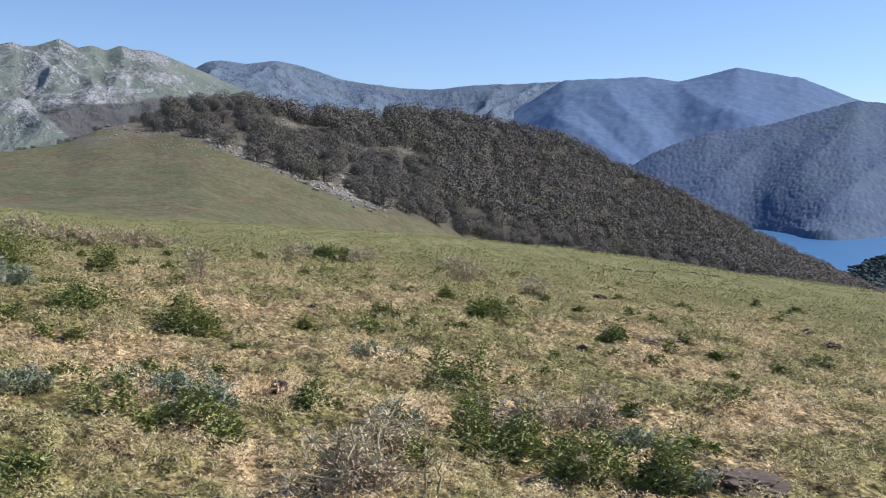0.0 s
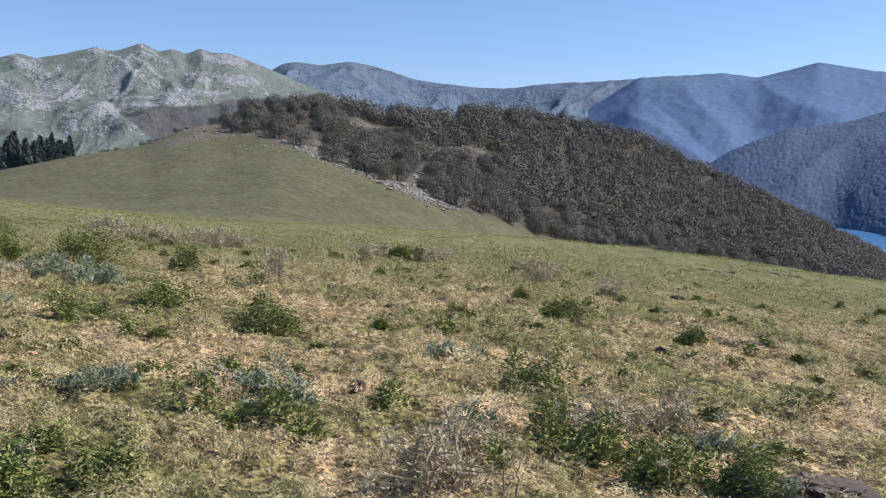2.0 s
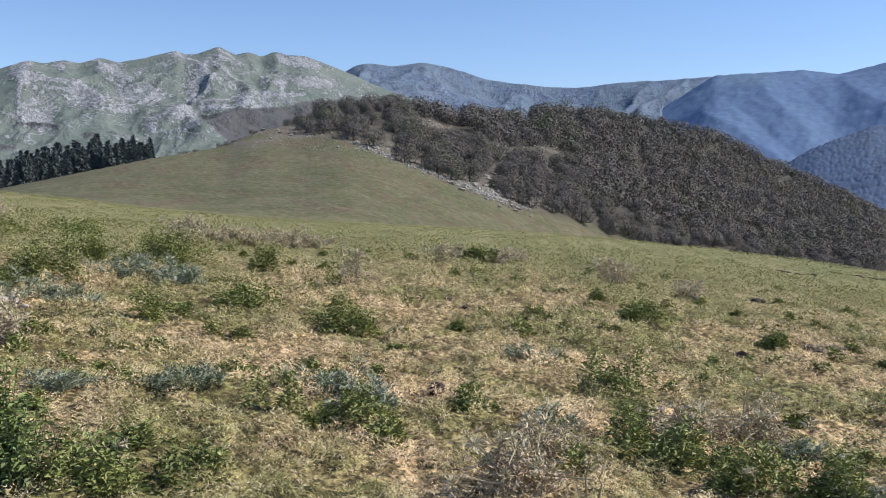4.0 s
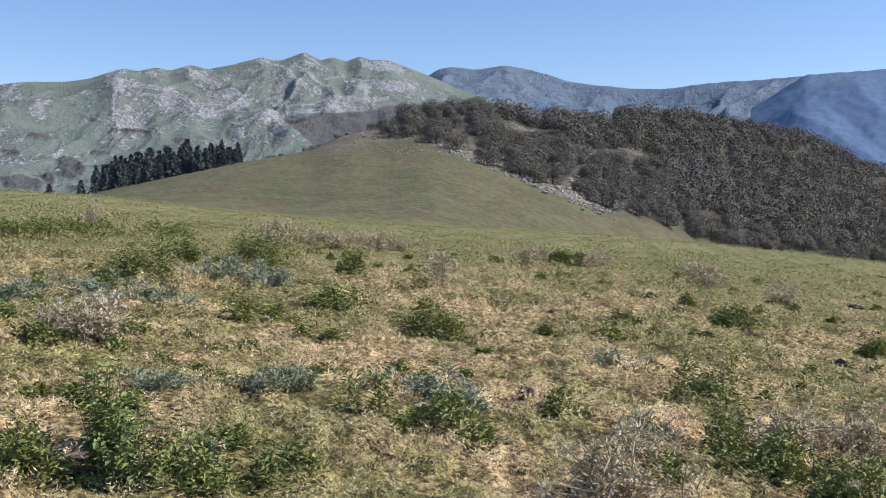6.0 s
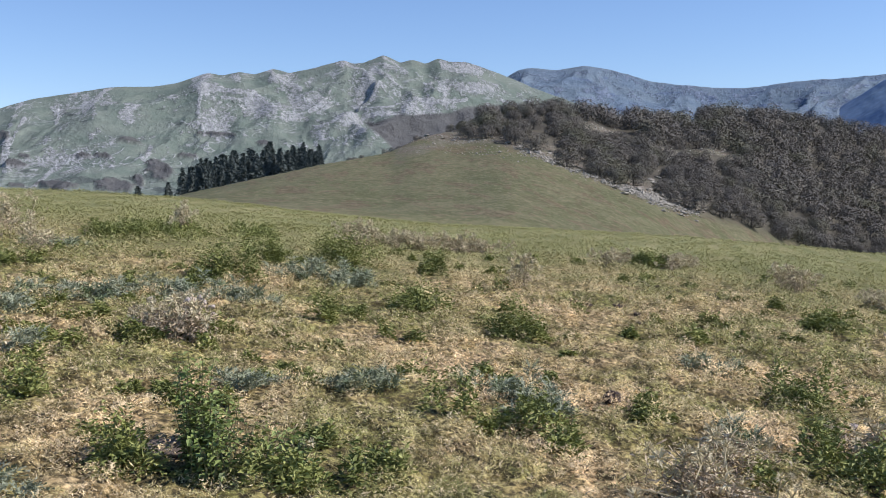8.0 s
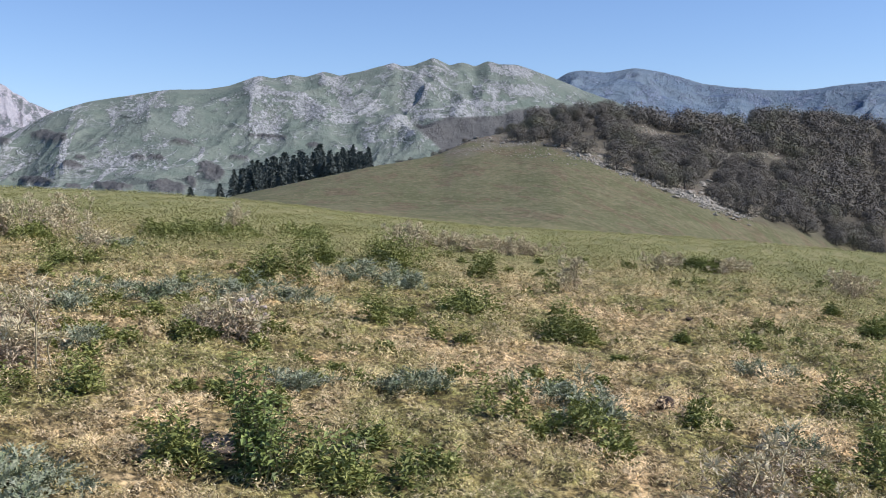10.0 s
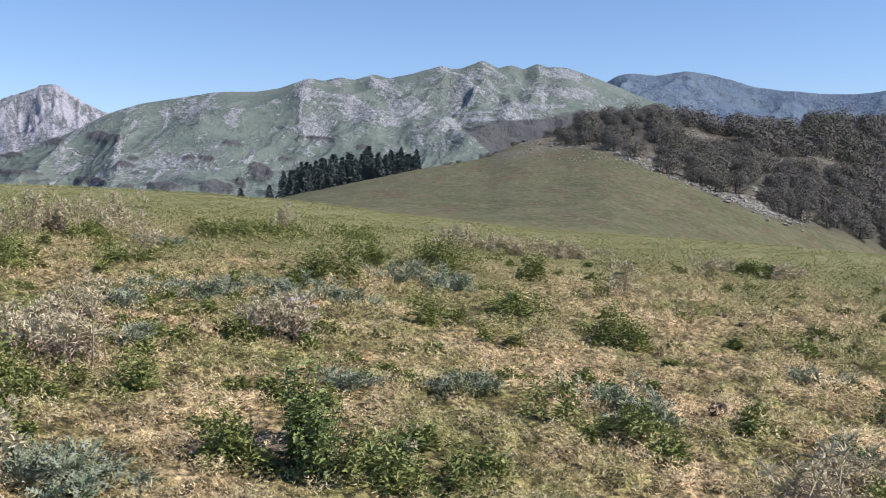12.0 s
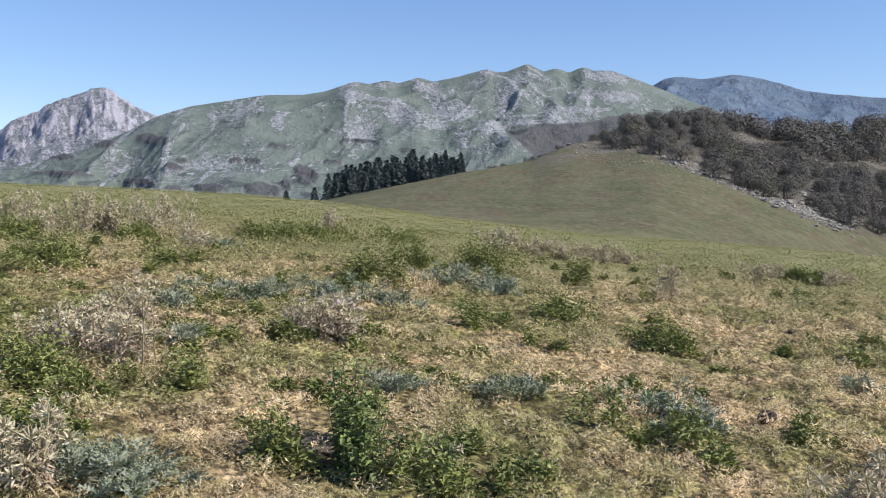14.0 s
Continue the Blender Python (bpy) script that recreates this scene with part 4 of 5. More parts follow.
M_HEAD = stuff_material("dead_thistle_head", (0.72, 0.645, 0.42), (0.46, 0.39, 0.23), 0.9)
M_DUNG = stuff_material("dried_dung", (0.045, 0.032, 0.026), (0.075, 0.055, 0.045), 0.95)
M_SOIL = stuff_material("bare_dark_soil", (0.13, 0.103, 0.074), (0.22, 0.17, 0.125), 0.95)
M_STONE = stuff_material("pale_field_stone", (0.62, 0.52, 0.44), (0.46, 0.40, 0.35), 0.9)

LEAF = (np.array([(0, 0, 0), (0.42, 0.5, 0.12), (1, 0, -0.1), (0.42, -0.5, 0.12)], float), np.array([(0, 2, 1), (0, 3, 2)]))


def spiny_leaf(lobes=6):
    """Half-cut thistle leaf: a midrib with pointed lobes on both sides."""
    verts, faces = [], []
    for k in range(lobes + 1):
        u = k / lobes
        verts.append((u, 0, 0.45 * u - 0.55 * u * u))
    for side in (1, -1):
        for k in range(lobes):
            u = (k + 0.85) / lobes
            reach = 0.5 * math.sin(math.pi * min(1, 0.18 + 0.8 * u)) ** 0.7
            verts.append((u + 0.05, side * reach, 0.45 * u - 0.55 * u * u + 0.10 * ((k % 2) - 0.3)))
            tip = len(verts) - 1
            faces.append((k, k + 1, tip) if side > 0 else (k + 1, k, tip))
    return np.array(verts), np.array(faces)


SPINY = spiny_leaf()
CURL = (np.array([(0, 0.3, 0), (0, -0.3, 0), (0.4, 0.5, 0.16), (0.4, -0.5, 0.1), (0.8, 0.4, 0.1), (0.75, -0.35, 0.2), (0.95, 0.1, -0.18)], float), np.array([(0, 1, 2), (1, 3, 2), (2, 3, 4), (3, 5, 4), (4, 5, 6)]))
BLADE = (np.array([(0, 0.5, 0), (0, -0.5, 0), (0.55, 0.35, 0.0), (0.55, -0.35, 0.0), (1, 0, -0.14)], float), np.array([(0, 1, 2), (1, 3, 2), (2, 3, 4)]))


def leaves(shape, base, way, length, width, rng, face=(0, 0, 1), roll=0.5):
    """Many leaves of one shape: each from its base along its way, its upper side roughly to face."""
    n = len(base)
    way = way / np.linalg.norm(way, axis=1)[:, None]
    up = np.asarray(face, float) + roll * rng.normal(size=(n, 3))
    side = np.cross(up, way)
    side /= np.linalg.norm(side, axis=1)[:, None] + 1e-9
    up = np.cross(way, side)
    t, faces = shape
    v = base[:, None] + t[None, :, :1] * (length[:, None] * way)[:, None] + t[None, :, 1:2] * (width[:, None] * side)[:, None] + t[None, :, 2:] * (length[:, None] * up)[:, None]
    k = len(t)
    return v.reshape(-1, 3), (faces[None] + k * np.arange(n)[:, None, None]).reshape(-1, 3)


def around(n, rng):
    a = rng.uniform(0, math.tau, n)
    return np.stack([np.cos(a), np.sin(a)], 1)


def follow(pts, az, r):
    """Lay places given round a plant's base onto the slope of the ground there."""
    c = spot(az, r)
    pts = np.array(pts, float)
    pts[:, 2] += height_at(c.x + pts[:, 0], c.y + pts[:, 1]) - c.z
    return pts


def place(ob, az, r):
    p = spot(az, r)
    ob.matrix_basis = pose(p.x, p.y, p.z)
    return ob


def weed(az, r, w, h, seed):
    """A low leafy clump: short stalks and many small leaves in an uneven mound."""
    rng = np.random.default_rng(seed)
    top = place(new("weed_clump"), az, r)
    mounds = max(2, min(9, int(w * 11)))
    spread = np.array([rng.normal(size=2) * w * 0.2 for _ in range(mounds)])
    big = 1.0 + 0.035 * r
    for c in spread:
        tall, wide = 1.1 * h * rng.uniform(0.35, 1.0), w * rng.uniform(0.14, 0.28) + 0.025
        n = int(np.clip(5400 * w * max(w, h) / mounds, 60, 480 if r < 9 else 300))
        d = around(n, rng) * (rng.uniform(0, 1, n) ** 0.55)[:, None]
        turn, lobe = np.arctan2(d[:, 1], d[:, 0]), rng.uniform(0, math.tau, 2)
        d = d * (1 + 0.35 * np.sin(2 * turn + lobe[0]) + 0.3 * np.sin(5 * turn + lobe[1]))[:, None]
        z = tall * np.clip(1 - 0.8 * (d**2).sum(1), 0.08, 1) * rng.uniform(0.25, 1.0, n)
        base = follow(np.c_[c + d * wide, z], az, r)
        way = np.c_[d + 0.7 * rng.normal(size=(n, 2)), rng.uniform(-0.3, 0.9, n)]
        v, f = leaves(LEAF, base, way, big * rng.uniform(0.015, 0.044, n), big * rng.uniform(0.007, 0.019, n), rng, roll=0.7)
        clump = Heap()
        clump.add(v, f)
        for s in range(int(rng.integers(2, 6)) if r < 13 else 2):
            # shoots that stand out of the mound
            foot = c + rng.normal(size=2) * wide * 0.5
            m = int(rng.integers(9, 17))
            u = np.linspace(0.15, 1, m)
            lean = rng.normal(size=2) * 0.3
            base = np.c_[foot + np.outer(u * tall, lean), u * tall * rng.uniform(0.95, 1.35)]
            way = np.c_[around(m, rng), rng.uniform(-0.2, 0.9, m)]
            clump.add(*leaves(LEAF, follow(base, az, r), way, big * rng.uniform(0.025, 0.05, m) * (1.2 - 0.5 * u), big * rng.uniform(0.01, 0.02, m), rng, roll=0.5))
        part("foliage", clump.mesh("weed_foliage", M_WEED), top)
    size = "broad" if w > 0.55 else "small" if w < 0.32 else "bushy"
    return tagged(top, f"{size} dark green leafy weed clump in dry turf", "weed", "weeds in the meadow")


def nettle(az, r, w, h, seed):
    """Upright stems with pairs of drooping toothed leaves."""
    rng = np.random.default_rng(seed)
    top = place(new("nettle"), az, r)
    base, way, length = [], [], []
    for s in range(int(16 + 90 * w)):
        foot = np.array((*(rng.normal(size=2) * w * 0.2), -0.02))
        tall = h * rng.uniform(0.5, 1.05)
        tip = foot + (*(rng.normal(size=2) * 0.05), tall)
        v, f = tube([foot, (foot + tip) / 2 + (0.008, 0, 0), tip], [0.004, 0.003, 0.0015], 4)
        part("stem", mesh_from("nettle_stem", v, f, M_STALK), top)
        for k in range(int(tall / 0.035)):
            u = 0.12 + 0.88 * k / max(1, int(tall / 0.035) - 1)
            a = math.pi / 2 * k + rng.uniform(-0.4, 0.4)
            for turn in (0, math.pi):
                base.append(foot + (tip - foot) * u)
                way.append((math.cos(a + turn), math.sin(a + turn), rng.uniform(-0.5, 0.35)))
                length.append(rng.uniform(0.03, 0.058) * (1.1 - 0.25 * u))
    length = np.array(length)
    v, f = leaves(LEAF, np.array(base), np.array(way), length, length * 0.55, rng, roll=0.3)
    part("foliage", mesh_from("nettle_foliage", v, f, M_NETTLE), top)
    return tagged(top, "upright bright green nettle with toothed leaves in turf", "nettle", "nettles in the meadow")


def thistle(az, r, w, h, seed):
    """A living grey-green thistle: several rosettes of spiny lobed leaves."""
    rng = np.random.default_rng(seed)
    top = place(new("thistle"), az, r)
    count = max(4, int(w * 38))
    big = 1 + 0.02 * r
    for k in range(count):
        c = rng.normal(size=2) * w * 0.3
        tall = 0.7 * h * rng.uniform(0.1, 0.85)
        n = int(rng.integers(22, 34))
        d = around(n, rng)
        base = np.c_[np.tile(c, (n, 1)) + d * 0.01, tall * rng.uniform(0.0, 1.0, n)]
        v, f = leaves(SPINY, follow(base, az, r), np.c_[d, rng.uniform(0.0, 1.1, n)], big * rng.uniform(0.04, 0.1, n), big * rng.uniform(0.016, 0.03, n), rng, roll=0.6)
        part("foliage", mesh_from("thistle_foliage", v, f, M_THISTLE), top)
    return tagged(top, "low silvery grey-green thistle with spiny leaves in turf", "thistle", "living thistles in the meadow")


def head_mesh(seed):
    """A dry seed head: a small cup with spreading bracts."""
    rng = np.random.default_rng(seed)
    n = 34
    d = rng.normal(size=(n, 3))
    d /= np.linalg.norm(d, axis=1)[:, None]
    v, f = leaves(BLADE, d * 0.2, d + (0, 0, 0.35), rng.uniform(0.3, 0.6, n), np.full(n, 0.15), rng, roll=1.0)
    return mesh_from("seed_head", v, f, M_HEAD)


HEADS = [head_mesh(k) for k in range(4)]


def dry_thistle(az, r, w, h, seed):
    """A dead thistle: branched pale stalks, curled brown leaves and seed heads."""
    rng = np.random.default_rng(seed)
    top = place(new("dead_thistle"), az, r)
    joints = []
    for s in range(max(2, int(4 + 10 * w))):
        stalk, ends = Heap(), []
        foot = np.array((*(rng.normal(size=2) * w * 0.24), -0.03))
        tip = foot + (*(rng.normal(size=2) * w * 0.22), h * rng.uniform(0.5, 1.05))
        mid = (foot + tip) / 2 + (*(rng.normal(size=2) * 0.03), 0)
        stalk.add(*tube(follow([foot, mid, tip], az, r), [0.008, 0.006, 0.004], 5))
        ends.append(tip)
        joints += [foot + (mid - foot) * u for u in rng.uniform(0.2, 1, 5)] + [mid + (tip - mid) * u for u in rng.uniform(0, 1, 5)]
        for b in range(int(rng.integers(3, 7))):
            start = mid + (tip - mid) * rng.uniform(0, 0.7)
            end = start + (*(rng.normal(size=2) * 0.11), h * rng.uniform(0.02, 0.3))
            stalk.add(*tube(follow([start, end], az, r), [0.0045, 0.0028], 4))
            ends.append(end)
            joints += [start + (end - start) * u for u in rng.uniform(0, 1, 3)]
        holder = part("stalk", stalk.mesh("dead_thistle_stalk", M_DRY_STALK), top, "pale brittle branched stalk")
        tips = follow(ends, az, r)
        for p in tips[:3]:
            size = rng.uniform(0.045, 0.08) * (1 + 0.025 * r)
            ob = part("seed_head", HEADS[int(rng.integers(0, 4))], holder, "straw-coloured dry seed head")
            ob.matrix_basis = pose(*p, rng.uniform(-30, 30), rng.uniform(-30, 30), rng.uniform(0, 360)) @ Matrix.Scale(size, 4)
    n = int((230 + 850 * w) * (1.9 if r < 8.5 and w > 0.15 else 1.0 if r < 11 else 0.45))
    joints = np.array(joints)[rng.integers(0, len(joints), n)] + rng.normal(size=(n, 3)) * (0.2 * w, 0.2 * w, 0.03) * rng.choice([0.08, 1.0], n)[:, None]
    joints[:, 2] = np.clip(joints[:, 2] * rng.uniform(0.35, 1, n), 0.01, h)
    big = 1 + 0.03 * r
    v, f = leaves(CURL, follow(joints, az, r), np.c_[around(n, rng), rng.uniform(-1.3, 0.9, n)], big * rng.uniform(0.025, 0.07, n), big * rng.uniform(0.004, 0.0095, n), rng, roll=1.4)
    part("foliage", mesh_from("dead_thistle_foliage", v, f, M_DRY), top, "curled brown dead leaves")
    size = "tall" if h > 0.5 else "low"
    return tagged(top, f"{size} dead brown thistle with dry seed heads", "dead thistle", "dead thistles in the meadow")


def dry_weed(az, r, h, branches, seed):
    """A bare dry stalk that forks near its top, with small seed heads."""
    rng = np.random.default_rng(seed)
    top = place(new("dry_weed"), az, r)
    tip = np.array((*(rng.normal(size=2) * 0.12 * h), h))
    fork = tip * 0.55 + (*(rng.normal(size=2) * 0.02), 0)
    v, f = tube(follow([(0, 0, -0.03), fork * 0.5, fork, tip], az, r), [0.007, 0.0055, 0.0045, 0.0022], 6)
    stalk = part("stalk", mesh_from("stem_stalk", v, f, M_DRY_STALK, True), top, "pale brittle stalk")
    ends = [tip]
    for k in range(branches):
        start = fork + (tip - fork) * rng.uniform(0, 0.5)
        end = start + (*(rng.normal(size=2) * 0.22 * h), h * rng.uniform(0.2, 0.42))
        v, f = tube(follow([start, (start + end) / 2 + (0.01, 0, 0.012), end], az, r), [0.0042, 0.003, 0.0018], 5)
        part("twig", mesh_from("stem_twig", v, f, M_DRY_STALK, True), stalk)
        ends.append(end)
    for p in follow(ends, az, r):
        ob = part("seed_head", HEADS[int(rng.integers(0, 4))], stalk, "dry brown seed head")
        ob.matrix_basis = pose(*p, rng.uniform(-40, 40), rng.uniform(-40, 40), rng.uniform(0, 360)) @ Matrix.Scale(rng.uniform(0.03, 0.05), 4)
    return tagged(top, "thin forked dead weed with dry seed heads in turf", "dead weed", "dead weeds in the meadow")


def dung(az, r, w, h, seed):
    bm = bmesh.new()
    bmesh.ops.create_icosphere(bm, subdivisions=3, radius=0.5)
    for v in bm.verts:
        v.co *= 1 + 0.45 * noise.fractal(v.co * 3 + Vector((seed, 0, 0)), 0.8, 2.0, 4)
        v.co = Vector((v.co.x * w, v.co.y * w, max(-0.2, v.co.z) * h * 1.3))
    me = bpy.data.meshes.new("dung_pat")
    bm.to_mesh(me), bm.free()
    me.materials.append(M_DUNG)
    ob = place(new("dung_pat", me), az, r)
    return tagged(ob, "dark brown dried dung pat on the turf", "dung", "dung on the meadow")


def molehill(az, r, w, h, seed):
    bm = bmesh.new()
    bmesh.ops.create_icosphere(bm, subdivisions=5, radius=0.5)
    for v in bm.verts:
        low = 1 + 0.5 * noise.fractal(v.co * 3 + Vector((seed, 0, 0)), 0.8, 2.0, 3)
        crumbs = 0.3 * max(0.0, noise.noise(v.co * 13 + Vector((0, seed, 0)))) + 0.06 * noise.noise(v.co * 31)
        v.co *= low + crumbs
        v.co = Vector((v.co.x * w * 1.15, v.co.y * w * 1.15, max(-0.15, v.co.z) * h * 0.6))
    me = bpy.data.meshes.new("molehill")
    bm.to_mesh(me), bm.free()
    me.materials.append(M_SOIL)
    ob = place(new("molehill", me), az, r)
    return tagged(ob, "molehill of crumbled dark brown soil in turf", "molehill", "molehills on the meadow")


def field_stone(az, r, w, h, seed):
    bm = bmesh.new()
    bmesh.ops.create_icosphere(bm, subdivisions=2, radius=0.5)
    for v in bm.verts:
        v.co *= 1 + 0.3 * noise.fractal(v.co * 2 + Vector((seed, 0, 0)), 0.8, 2.0, 3)
        v.co = Vector((v.co.x * w, v.co.y * w, v.co.z * h))
    me = bpy.data.meshes.new("field_stone")
    bm.to_mesh(me), bm.free()
    me.materials.append(M_STONE)
    ob = place(new("field_stone", me), az, r)
    ob.location.z += h * 0.3
    return tagged(ob, "small pale pinkish stone lying in the turf", "stone", "stones in the meadow")


# azimuth to the left, distance, width, height
WEEDS = [(-0.7, 7.5, 0.58, 0.27), (-16.0, 7.9, 0.27, 0.28), (-3.3, 5.8, 0.63, 0.3), (-8.9, 5.3, 0.52, 0.34), (-12.8, 5.4, 0.47, 0.34), (14.1, 9.2, 0.55, 0.39), (20.7, 10.2, 0.47, 0.29), (13.3, 5.7, 0.23, 0.29), (19.5, 5.9, 0.26, 0.27), (13.2, 5.4, 0.34, 0.18), (23.0, 4.7, 0.2, 0.09), (6.4, 17.9, 0.57, 0.21), (3.1, 11.0, 0.28, 0.16), (4.4, 9.8, 0.28, 0.17), (-0.3, 13.3, 0.31, 0.15), (-2.9, 11.8, 0.61, 0.24), (-2.0, 6.4, 0.22, 0.17), (7.2, 6.4, 0.24, 0.11), (-9.9, 11.0, 0.38, 0.18), (37.5, 4.7, 0.45, 0.24), (29.8, 4.5, 0.34, 0.28), (26.6, 4.5, 0.34, 0.18), (23.1, 4.8, 0.18, 0.12), (36.1, 7.8, 0.31, 0.2), (31.1, 11.8, 0.81, 0.51)]
WEEDS2 = [(28.0, 13.6, 0.62, 0.43), (24.3, 14.1, 1.05, 0.56), (25.8, 9.2, 0.29, 0.29), (20.7, 10.3, 0.5, 0.3), (19.0, 13.6, 0.47, 0.35), (32.2, 8.3, 0.29, 0.19), (36.3, 16.6, 1.14, 0.27), (33.7, 17.2, 1.28, 0.3), (29.2, 17.9, 1.02, 0.25), (6.6, 17.8, 0.61, 0.26), (43.9, 14.8, 0.77, 0.3), (50.4, 6.3, 0.58, 0.29), (47.9, 6.1, 0.39, 0.21), (42.1, 6.2, 0.29, 0.21), (36.8, 16.2, 0.65, 0.26), (33.9, 17.3, 0.69, 0.25), (50.9, 5.2, 0.27, 0.27), (49.3, 11.5, 0.86, 0.33), (47.6, 11.5, 0.6, 0.4), (49.9, 14.5, 0.66, 0.33), (16.2, 5.7, 0.23, 0.13), (14.6, 5.8, 0.23, 0.2), (22.7, 4.7, 0.16, 0.12), (7.6, 6.4, 0.3, 0.08)]
NETTLES = [(34.0, 4.8, 0.11, 0.56), (33.4, 4.7, 0.16, 0.36), (32.6, 4.6, 0.27, 0.27), (28.6, 4.6, 0.12, 0.24), (32.9, 5.1, 0.18, 0.29)]
THISTLES = [(15.0, 6.5, 0.45, 0.32), (13.3, 6.1, 0.32, 0.28), (3.4, 8.4, 0.43, 0.19), (23.6, 6.5, 0.22, 0.17), (23.5, 11.7, 0.4, 0.34), (26.1, 12.3, 0.85, 0.42), (23.8, 11.9, 0.44, 0.27), (30.9, 6.3, 0.31, 0.18), (33.3, 10.3, 0.97, 0.27), (38.2, 10.1, 0.64, 0.22), (30.2, 10.3, 0.41, 0.18), (24.3, 6.4, 0.28, 0.18), (28.7, 9.9, 0.28, 0.17), (46.7, 4.5, 0.47, 0.29), (49.2, 4.7, 0.3, 0.22), (39.8, 9.9, 0.68, 0.23), (42.6, 9.0, 0.47, 0.26), (42.5, 7.6, 0.26, 0.22), (24.7, 6.4, 0.29, 0.18), (40.0, 14.7, 0.67, 0.21), (-11.1, 6.1, 0.39, 0.21), (-13.1, 5.4, 0.28, 0.22), (2.7, 6.1, 0.28, 0.18)]
DRY_THISTLES = [(4.7, 4.7, 0.4, 0.35), (3.1, 5.6, 0.35, 0.22), (-5.9, 6.2, 0.39, 0.25), (-8.5, 6.5, 0.22, 0.22), (14.2, 12.7, 0.3, 0.43), (-1.2, 15.6, 0.54, 0.4), (23.0, 18.3, 0.63, 0.47), (23.4, 17.7, 0.41, 0.31), (21.8, 18.2, 0.63, 0.31), (20.2, 18.1, 0.62, 0.36), (19.0, 18.4, 0.53, 0.32), (17.7, 18.6, 0.64, 0.43), (15.9, 19.0, 0.54, 0.27), (8.0, 18.1, 0.31, 0.26), (4.7, 17.9, 0.41, 0.29), (-5.6, 14.8, 0.27, 0.21), (33.7, 8.0, 0.37, 0.39), (35.5, 8.0, 0.27, 0.27), (23.5, 18.2, 0.47, 0.37), (19.6, 18.2, 0.42, 0.26), (17.0, 18.8, 0.49, 0.3)]
DRY_THISTLES2 = [(46.5, 15.0, 0.52, 0.73), (49.9, 16.0, 0.55, 0.55), (48.3, 14.7, 0.51, 0.42), (43.6, 15.1, 0.52, 0.65), (41.8, 15.7, 0.63, 0.63), (40.8, 13.7, 0.39, 0.47), (45.1, 15.3, 0.44, 0.53), (47.9, 7.1, 0.37, 0.29), (45.9, 7.2, 0.37, 0.29), (44.9, 6.8, 0.2, 0.31), (44.1, 8.0, 0.23, 0.41), (46.6, 7.7, 0.4, 0.27), (50.3, 4.5, 0.1, 0.36), (51.9, 4.5, 0.1, 0.26), (35.3, 8.1, 0.28, 0.28), (33.1, 17.3, 0.14, 0.55), (8.9, 17.1, 0.34, 0.34), (5.4, 17.7, 0.51, 0.25), (32.9, 19.8, 0.14, 0.34), (-1.2, 15.6, 0.45, 0.4), (-5.7, 15.5, 0.44, 0.22)]
DUNG = [(9.5, 6.7, 0.14, 0.09), (9.3, 7.5, 0.06, 0.03), (-8.1, 10.0, 0.16, 0.09), (6.2, 14.4, 0.08, 0.07), (-19.5, 11.5, 0.09, 0.05), (-21.6, 11.3, 0.08, 0.05), (-19.2, 14.0, 0.08, 0.05), (-20.5, 14.3, 0.16, 0.07), (-21.7, 13.1, 0.2, 0.08), (-9.1, 15.2, 0.23, 0.06), (-24.2, 17.8, 0.12, 0.08), (-14.6, 11.6, 0.09, 0.04), (7.5, 11.2, 0.09, 0.04), (11.1, 12.0, 0.14, 0.05), (10.4, 11.9, 0.18, 0.05), (6.8, 14.8, 0.07, 0.08), (8.6, 12.2, 0.13, 0.05), (-15.7, 15.6, 0.18, 0.04), (7.4, 10.7, 0.07, 0.04), (9.1, 11.3, 0.07, 0.04), (4.3, 16.8, 0.1, 0.04)]
SOIL = [(-17.3, 5.7, 0.39, 0.2), (-12.6, 11.2, 0.34, 0.1), (36.1, 5.1, 0.32, 0.15), (38.4, 5.0, 0.2, 0.09)]
SCARS = [(-11.7, 22.7, 0.65, 0.07), (-14.4, 24.3, 1.11, 0.07), (-10.6, 22.8, 0.26, 0.04)]
STONES = [(35.3, 9.7, 0.08, 0.07), (33.2, 9.6, 0.12, 0.11), (32.6, 9.8, 0.07, 0.09), (33.5, 9.9, 0.09, 0.08), (32.0, 9.5, 0.07, 0.04), (31.9, 9.4, 0.08, 0.05), (32.4, 9.7, 0.06, 0.07), (-3.6, 7.0, 0.06, 0.04), (-5.8, 11.9, 0.08, 0.04)]
WEEDS3 = [(45.6, 15.6, 0.54, 0.4)]
STEMS = [(-8.3, 6.5, 0.37, 2), (-9.9, 6.6, 0.28, 3), (0.9, 4.7, 0.2, 1), (0.3, 4.7, 0.16, 1), (-8.4, 5.2, 0.14, 2), (-6.4, 5.9, 0.18, 1), (44.5, 6.6, 0.5, 4), (43.7, 6.6, 0.24, 1), (49.7, 4.6, 0.33, 3), (28.1, 4.6, 0.17, 2)]


for number, row in enumerate(WEEDS + WEEDS2 + WEEDS3):
    weed(*row, 1000 + number)
small = random.Random(33)
for number in range(200):
    if number < 90:
        a, d = small.uniform(26, 53), small.uniform(5, 15)
    else:
        a, d = small.uniform(-22, 26), small.uniform(5, 18)
    weed(a, d, small.uniform(0.09, 0.24), small.uniform(0.05, 0.13), 1500 + number)
for number, row in enumerate(NETTLES):
    nettle(*row, 2000 + number)
for number, row in enumerate(THISTLES):
    thistle(*row, 3000 + number)
for number, row in enumerate(DRY_THISTLES + DRY_THISTLES2):
    dry_thistle(*row, 4000 + number)
for number, row in enumerate(STEMS):
    dry_weed(*row, 4500 + number)
for number, row in enumerate(DUNG):
    dung(*row, 5000 + number)
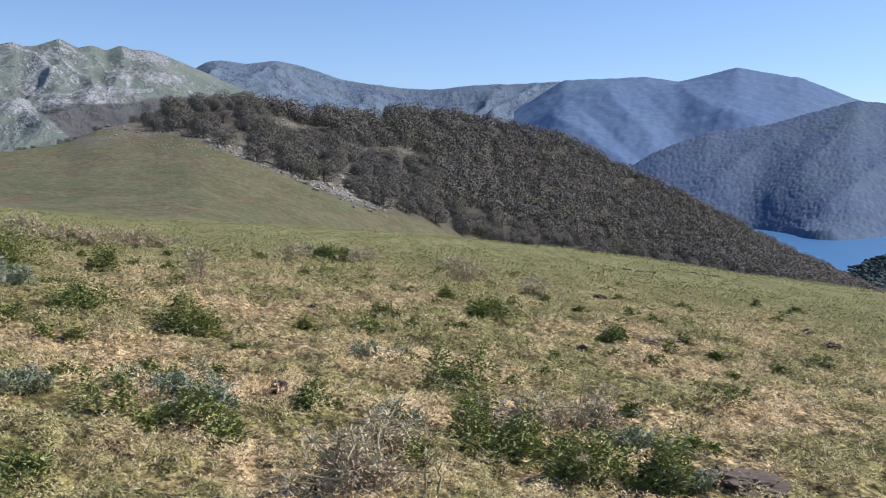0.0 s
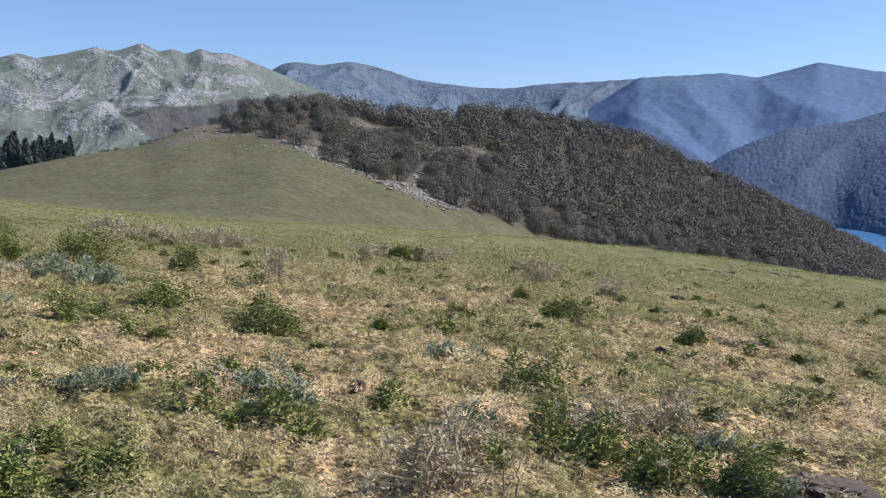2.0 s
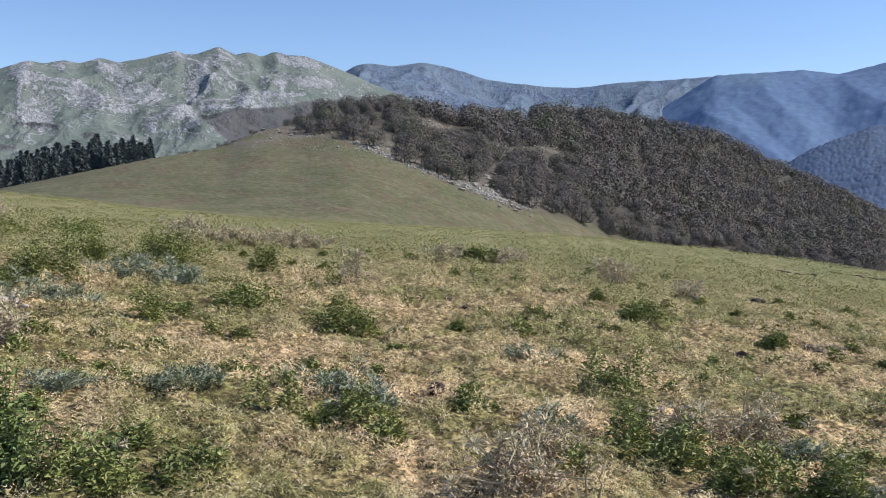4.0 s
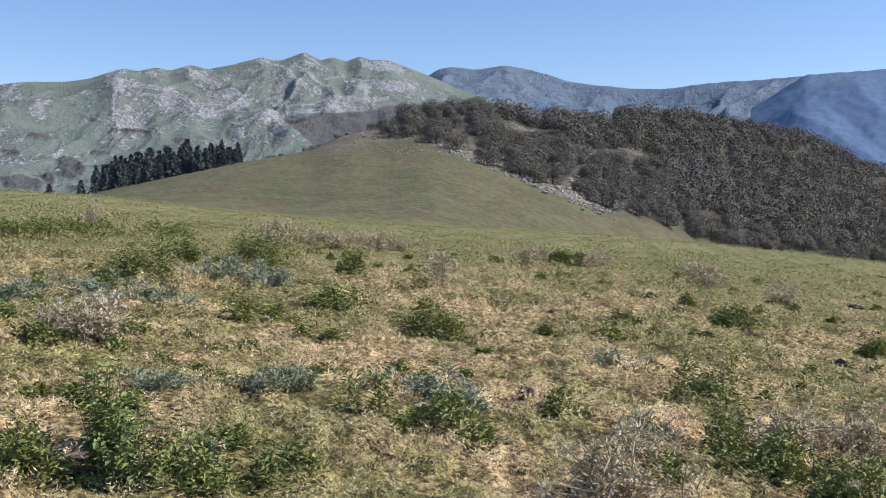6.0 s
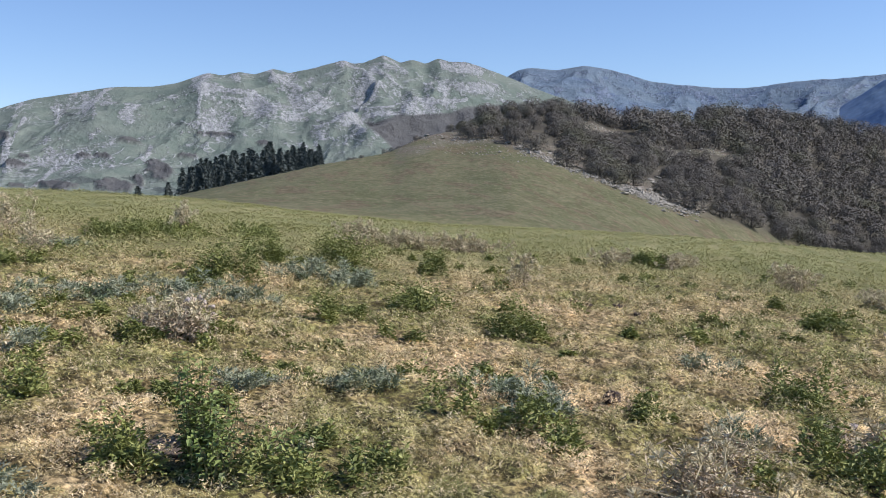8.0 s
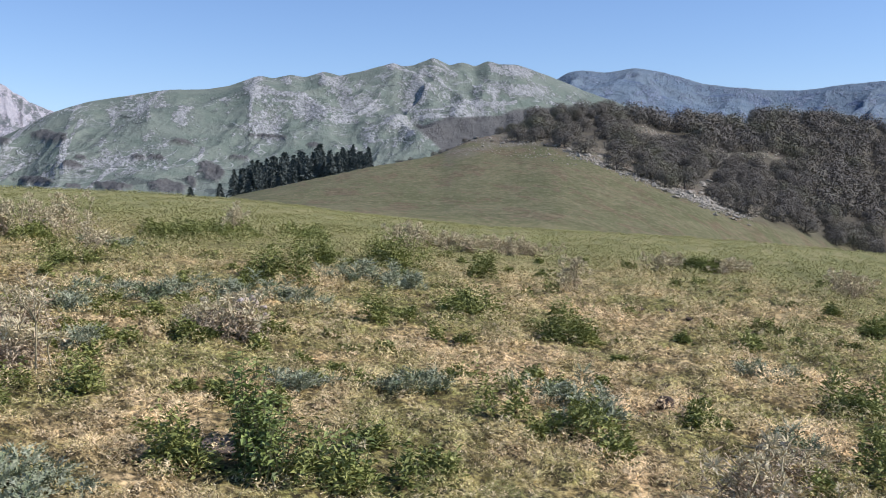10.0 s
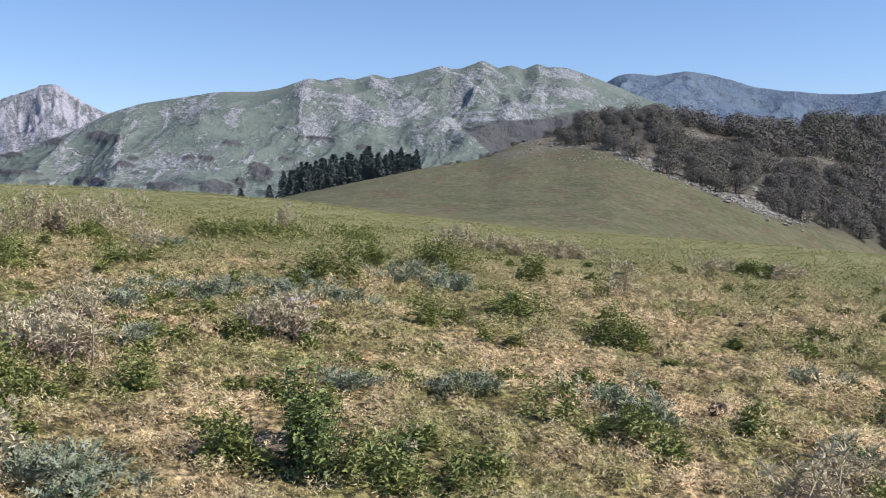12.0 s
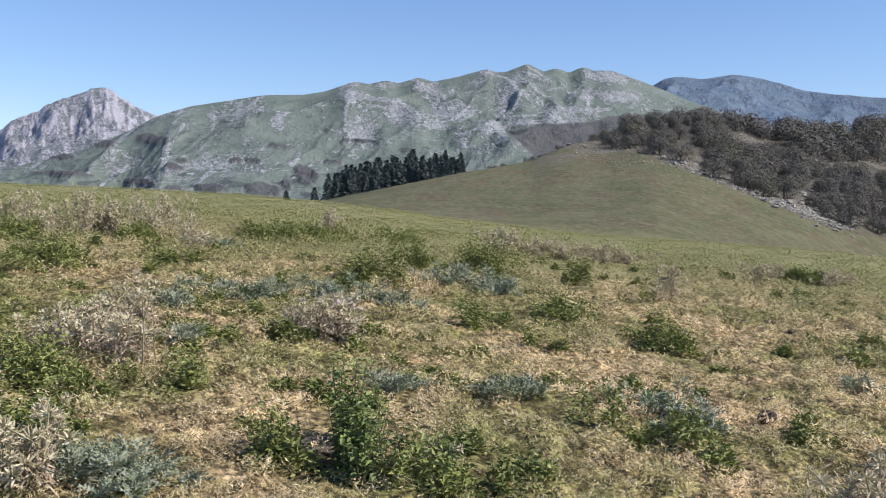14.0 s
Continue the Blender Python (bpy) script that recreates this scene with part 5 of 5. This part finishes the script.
for number, row in enumerate(SOIL):
    molehill(*row, 6000 + number)
for number, row in enumerate(STONES):
    field_stone(*row, 7000 + number)


def soil_scar(az, r, w, h, seed):
    """A ragged line of bare soil crumbs where the turf of the brow has slipped."""
    rng = np.random.default_rng(seed)
    ob = place(new("soil_scar"), az, r)
    bm = bmesh.new()
    bmesh.ops.create_icosphere(bm, subdivisions=1, radius=0.5)
    ball, faces = np.array([v.co for v in bm.verts]), np.array([[v.index for v in f.verts] for f in bm.faces])
    bm.free()
    heap = Heap()
    for k in range(int(w * 26) + 5):
        u = rng.uniform(-0.5, 0.5) * w
        c = np.array((u * math.cos(radians(az)) + rng.normal() * 0.03, u * math.sin(radians(az)) + rng.normal() * 0.09, 0.0))
        c[2] = float(height_at(ob.location.x + c[0], ob.location.y + c[1])) - ob.location.z + 0.012
        heap.add(ball * rng.uniform(0.03, 0.075) * (1.5, 1.2, 0.5) + c, faces)
    part("crumbs", heap.mesh("soil_crumbs", M_DUNG), ob)
    return tagged(ob, "ragged line of dark bare soil in green turf", "bare soil", "bare soil on the brow")


for number, row in enumerate(SCARS):
    soil_scar(*row, 8000 + number)


# ---- turf ----
def build_turf(count=1450000):
    """Short matted grass blades over the near meadow, thinner and coarser with distance."""
    rng = np.random.default_rng(99)
    r = (math.sqrt(2.6) + (math.sqrt(34.0) - math.sqrt(2.6)) * rng.uniform(0, 1, count)) ** 2
    az = rng.uniform(-31, 57, count)
    x, y = -r * np.sin(np.radians(az)), r * np.cos(np.radians(az))
    near = value_noise(x / 0.15, y / 0.15, 5) * 0.45 + value_noise(x / 0.055, y / 0.055, 15) * 0.25
    away = value_noise(x / 0.2, y / 0.42, 7) * 0.45 + value_noise(x / 0.1, y / 0.25, 17) * 0.25
    lump = near + (away - near) * smooth((r - 6) / 5) + value_noise(x / 0.45, y / 0.45, 6) * 0.3
    keep = rng.uniform(0, 1, count) < 0.34 + 1.2 * smooth((lump - 0.38) / 0.28)
    rim = smooth((az + 31) / 6) * smooth((57 - az) / 6) * smooth((r - 2.6) / 1.2)
    keep &= rng.uniform(0, 1, count) < rim
    r, x, y, lump = r[keep], x[keep], y[keep], lump[keep]
    n = len(r)
    grow = (r / 4.5) ** 0.62
    short = 1 - 0.55 * smooth((r - 18) / 8)
    length = rng.uniform(0.012, 0.036, n) * grow * (0.55 + 0.8 * lump) * short
    width = rng.uniform(0.0032, 0.0068, n) * grow
    a = rng.uniform(0, math.tau, n)
    lift = rng.uniform(0.0, 0.85, n)
    way = np.stack([np.cos(a), np.sin(a), lift], 1)
    way /= np.linalg.norm(way, axis=1)[:, None]
    side = np.stack([-np.sin(a), np.cos(a), rng.normal(size=n) * 0.35], 1)
    base = np.stack([x, y, height_at(x, y) - 0.004 + 0.085 * smooth((lump - 0.38) / 0.28) * grow ** 0.6 * rng.uniform(0, 1, n) * short], 1)
    verts = np.stack([base - side * width[:, None] / 2, base + side * width[:, None] / 2, base + way * length[:, None]], 1)
    me = mesh_from("turf_blades", verts, np.arange(3 * n).reshape(n, 3), M_BLADE)
    return tagged(new("turf_grass", me), "short matted straw-coloured and green grass blades", "grass", kind="stuff")


build_turf()
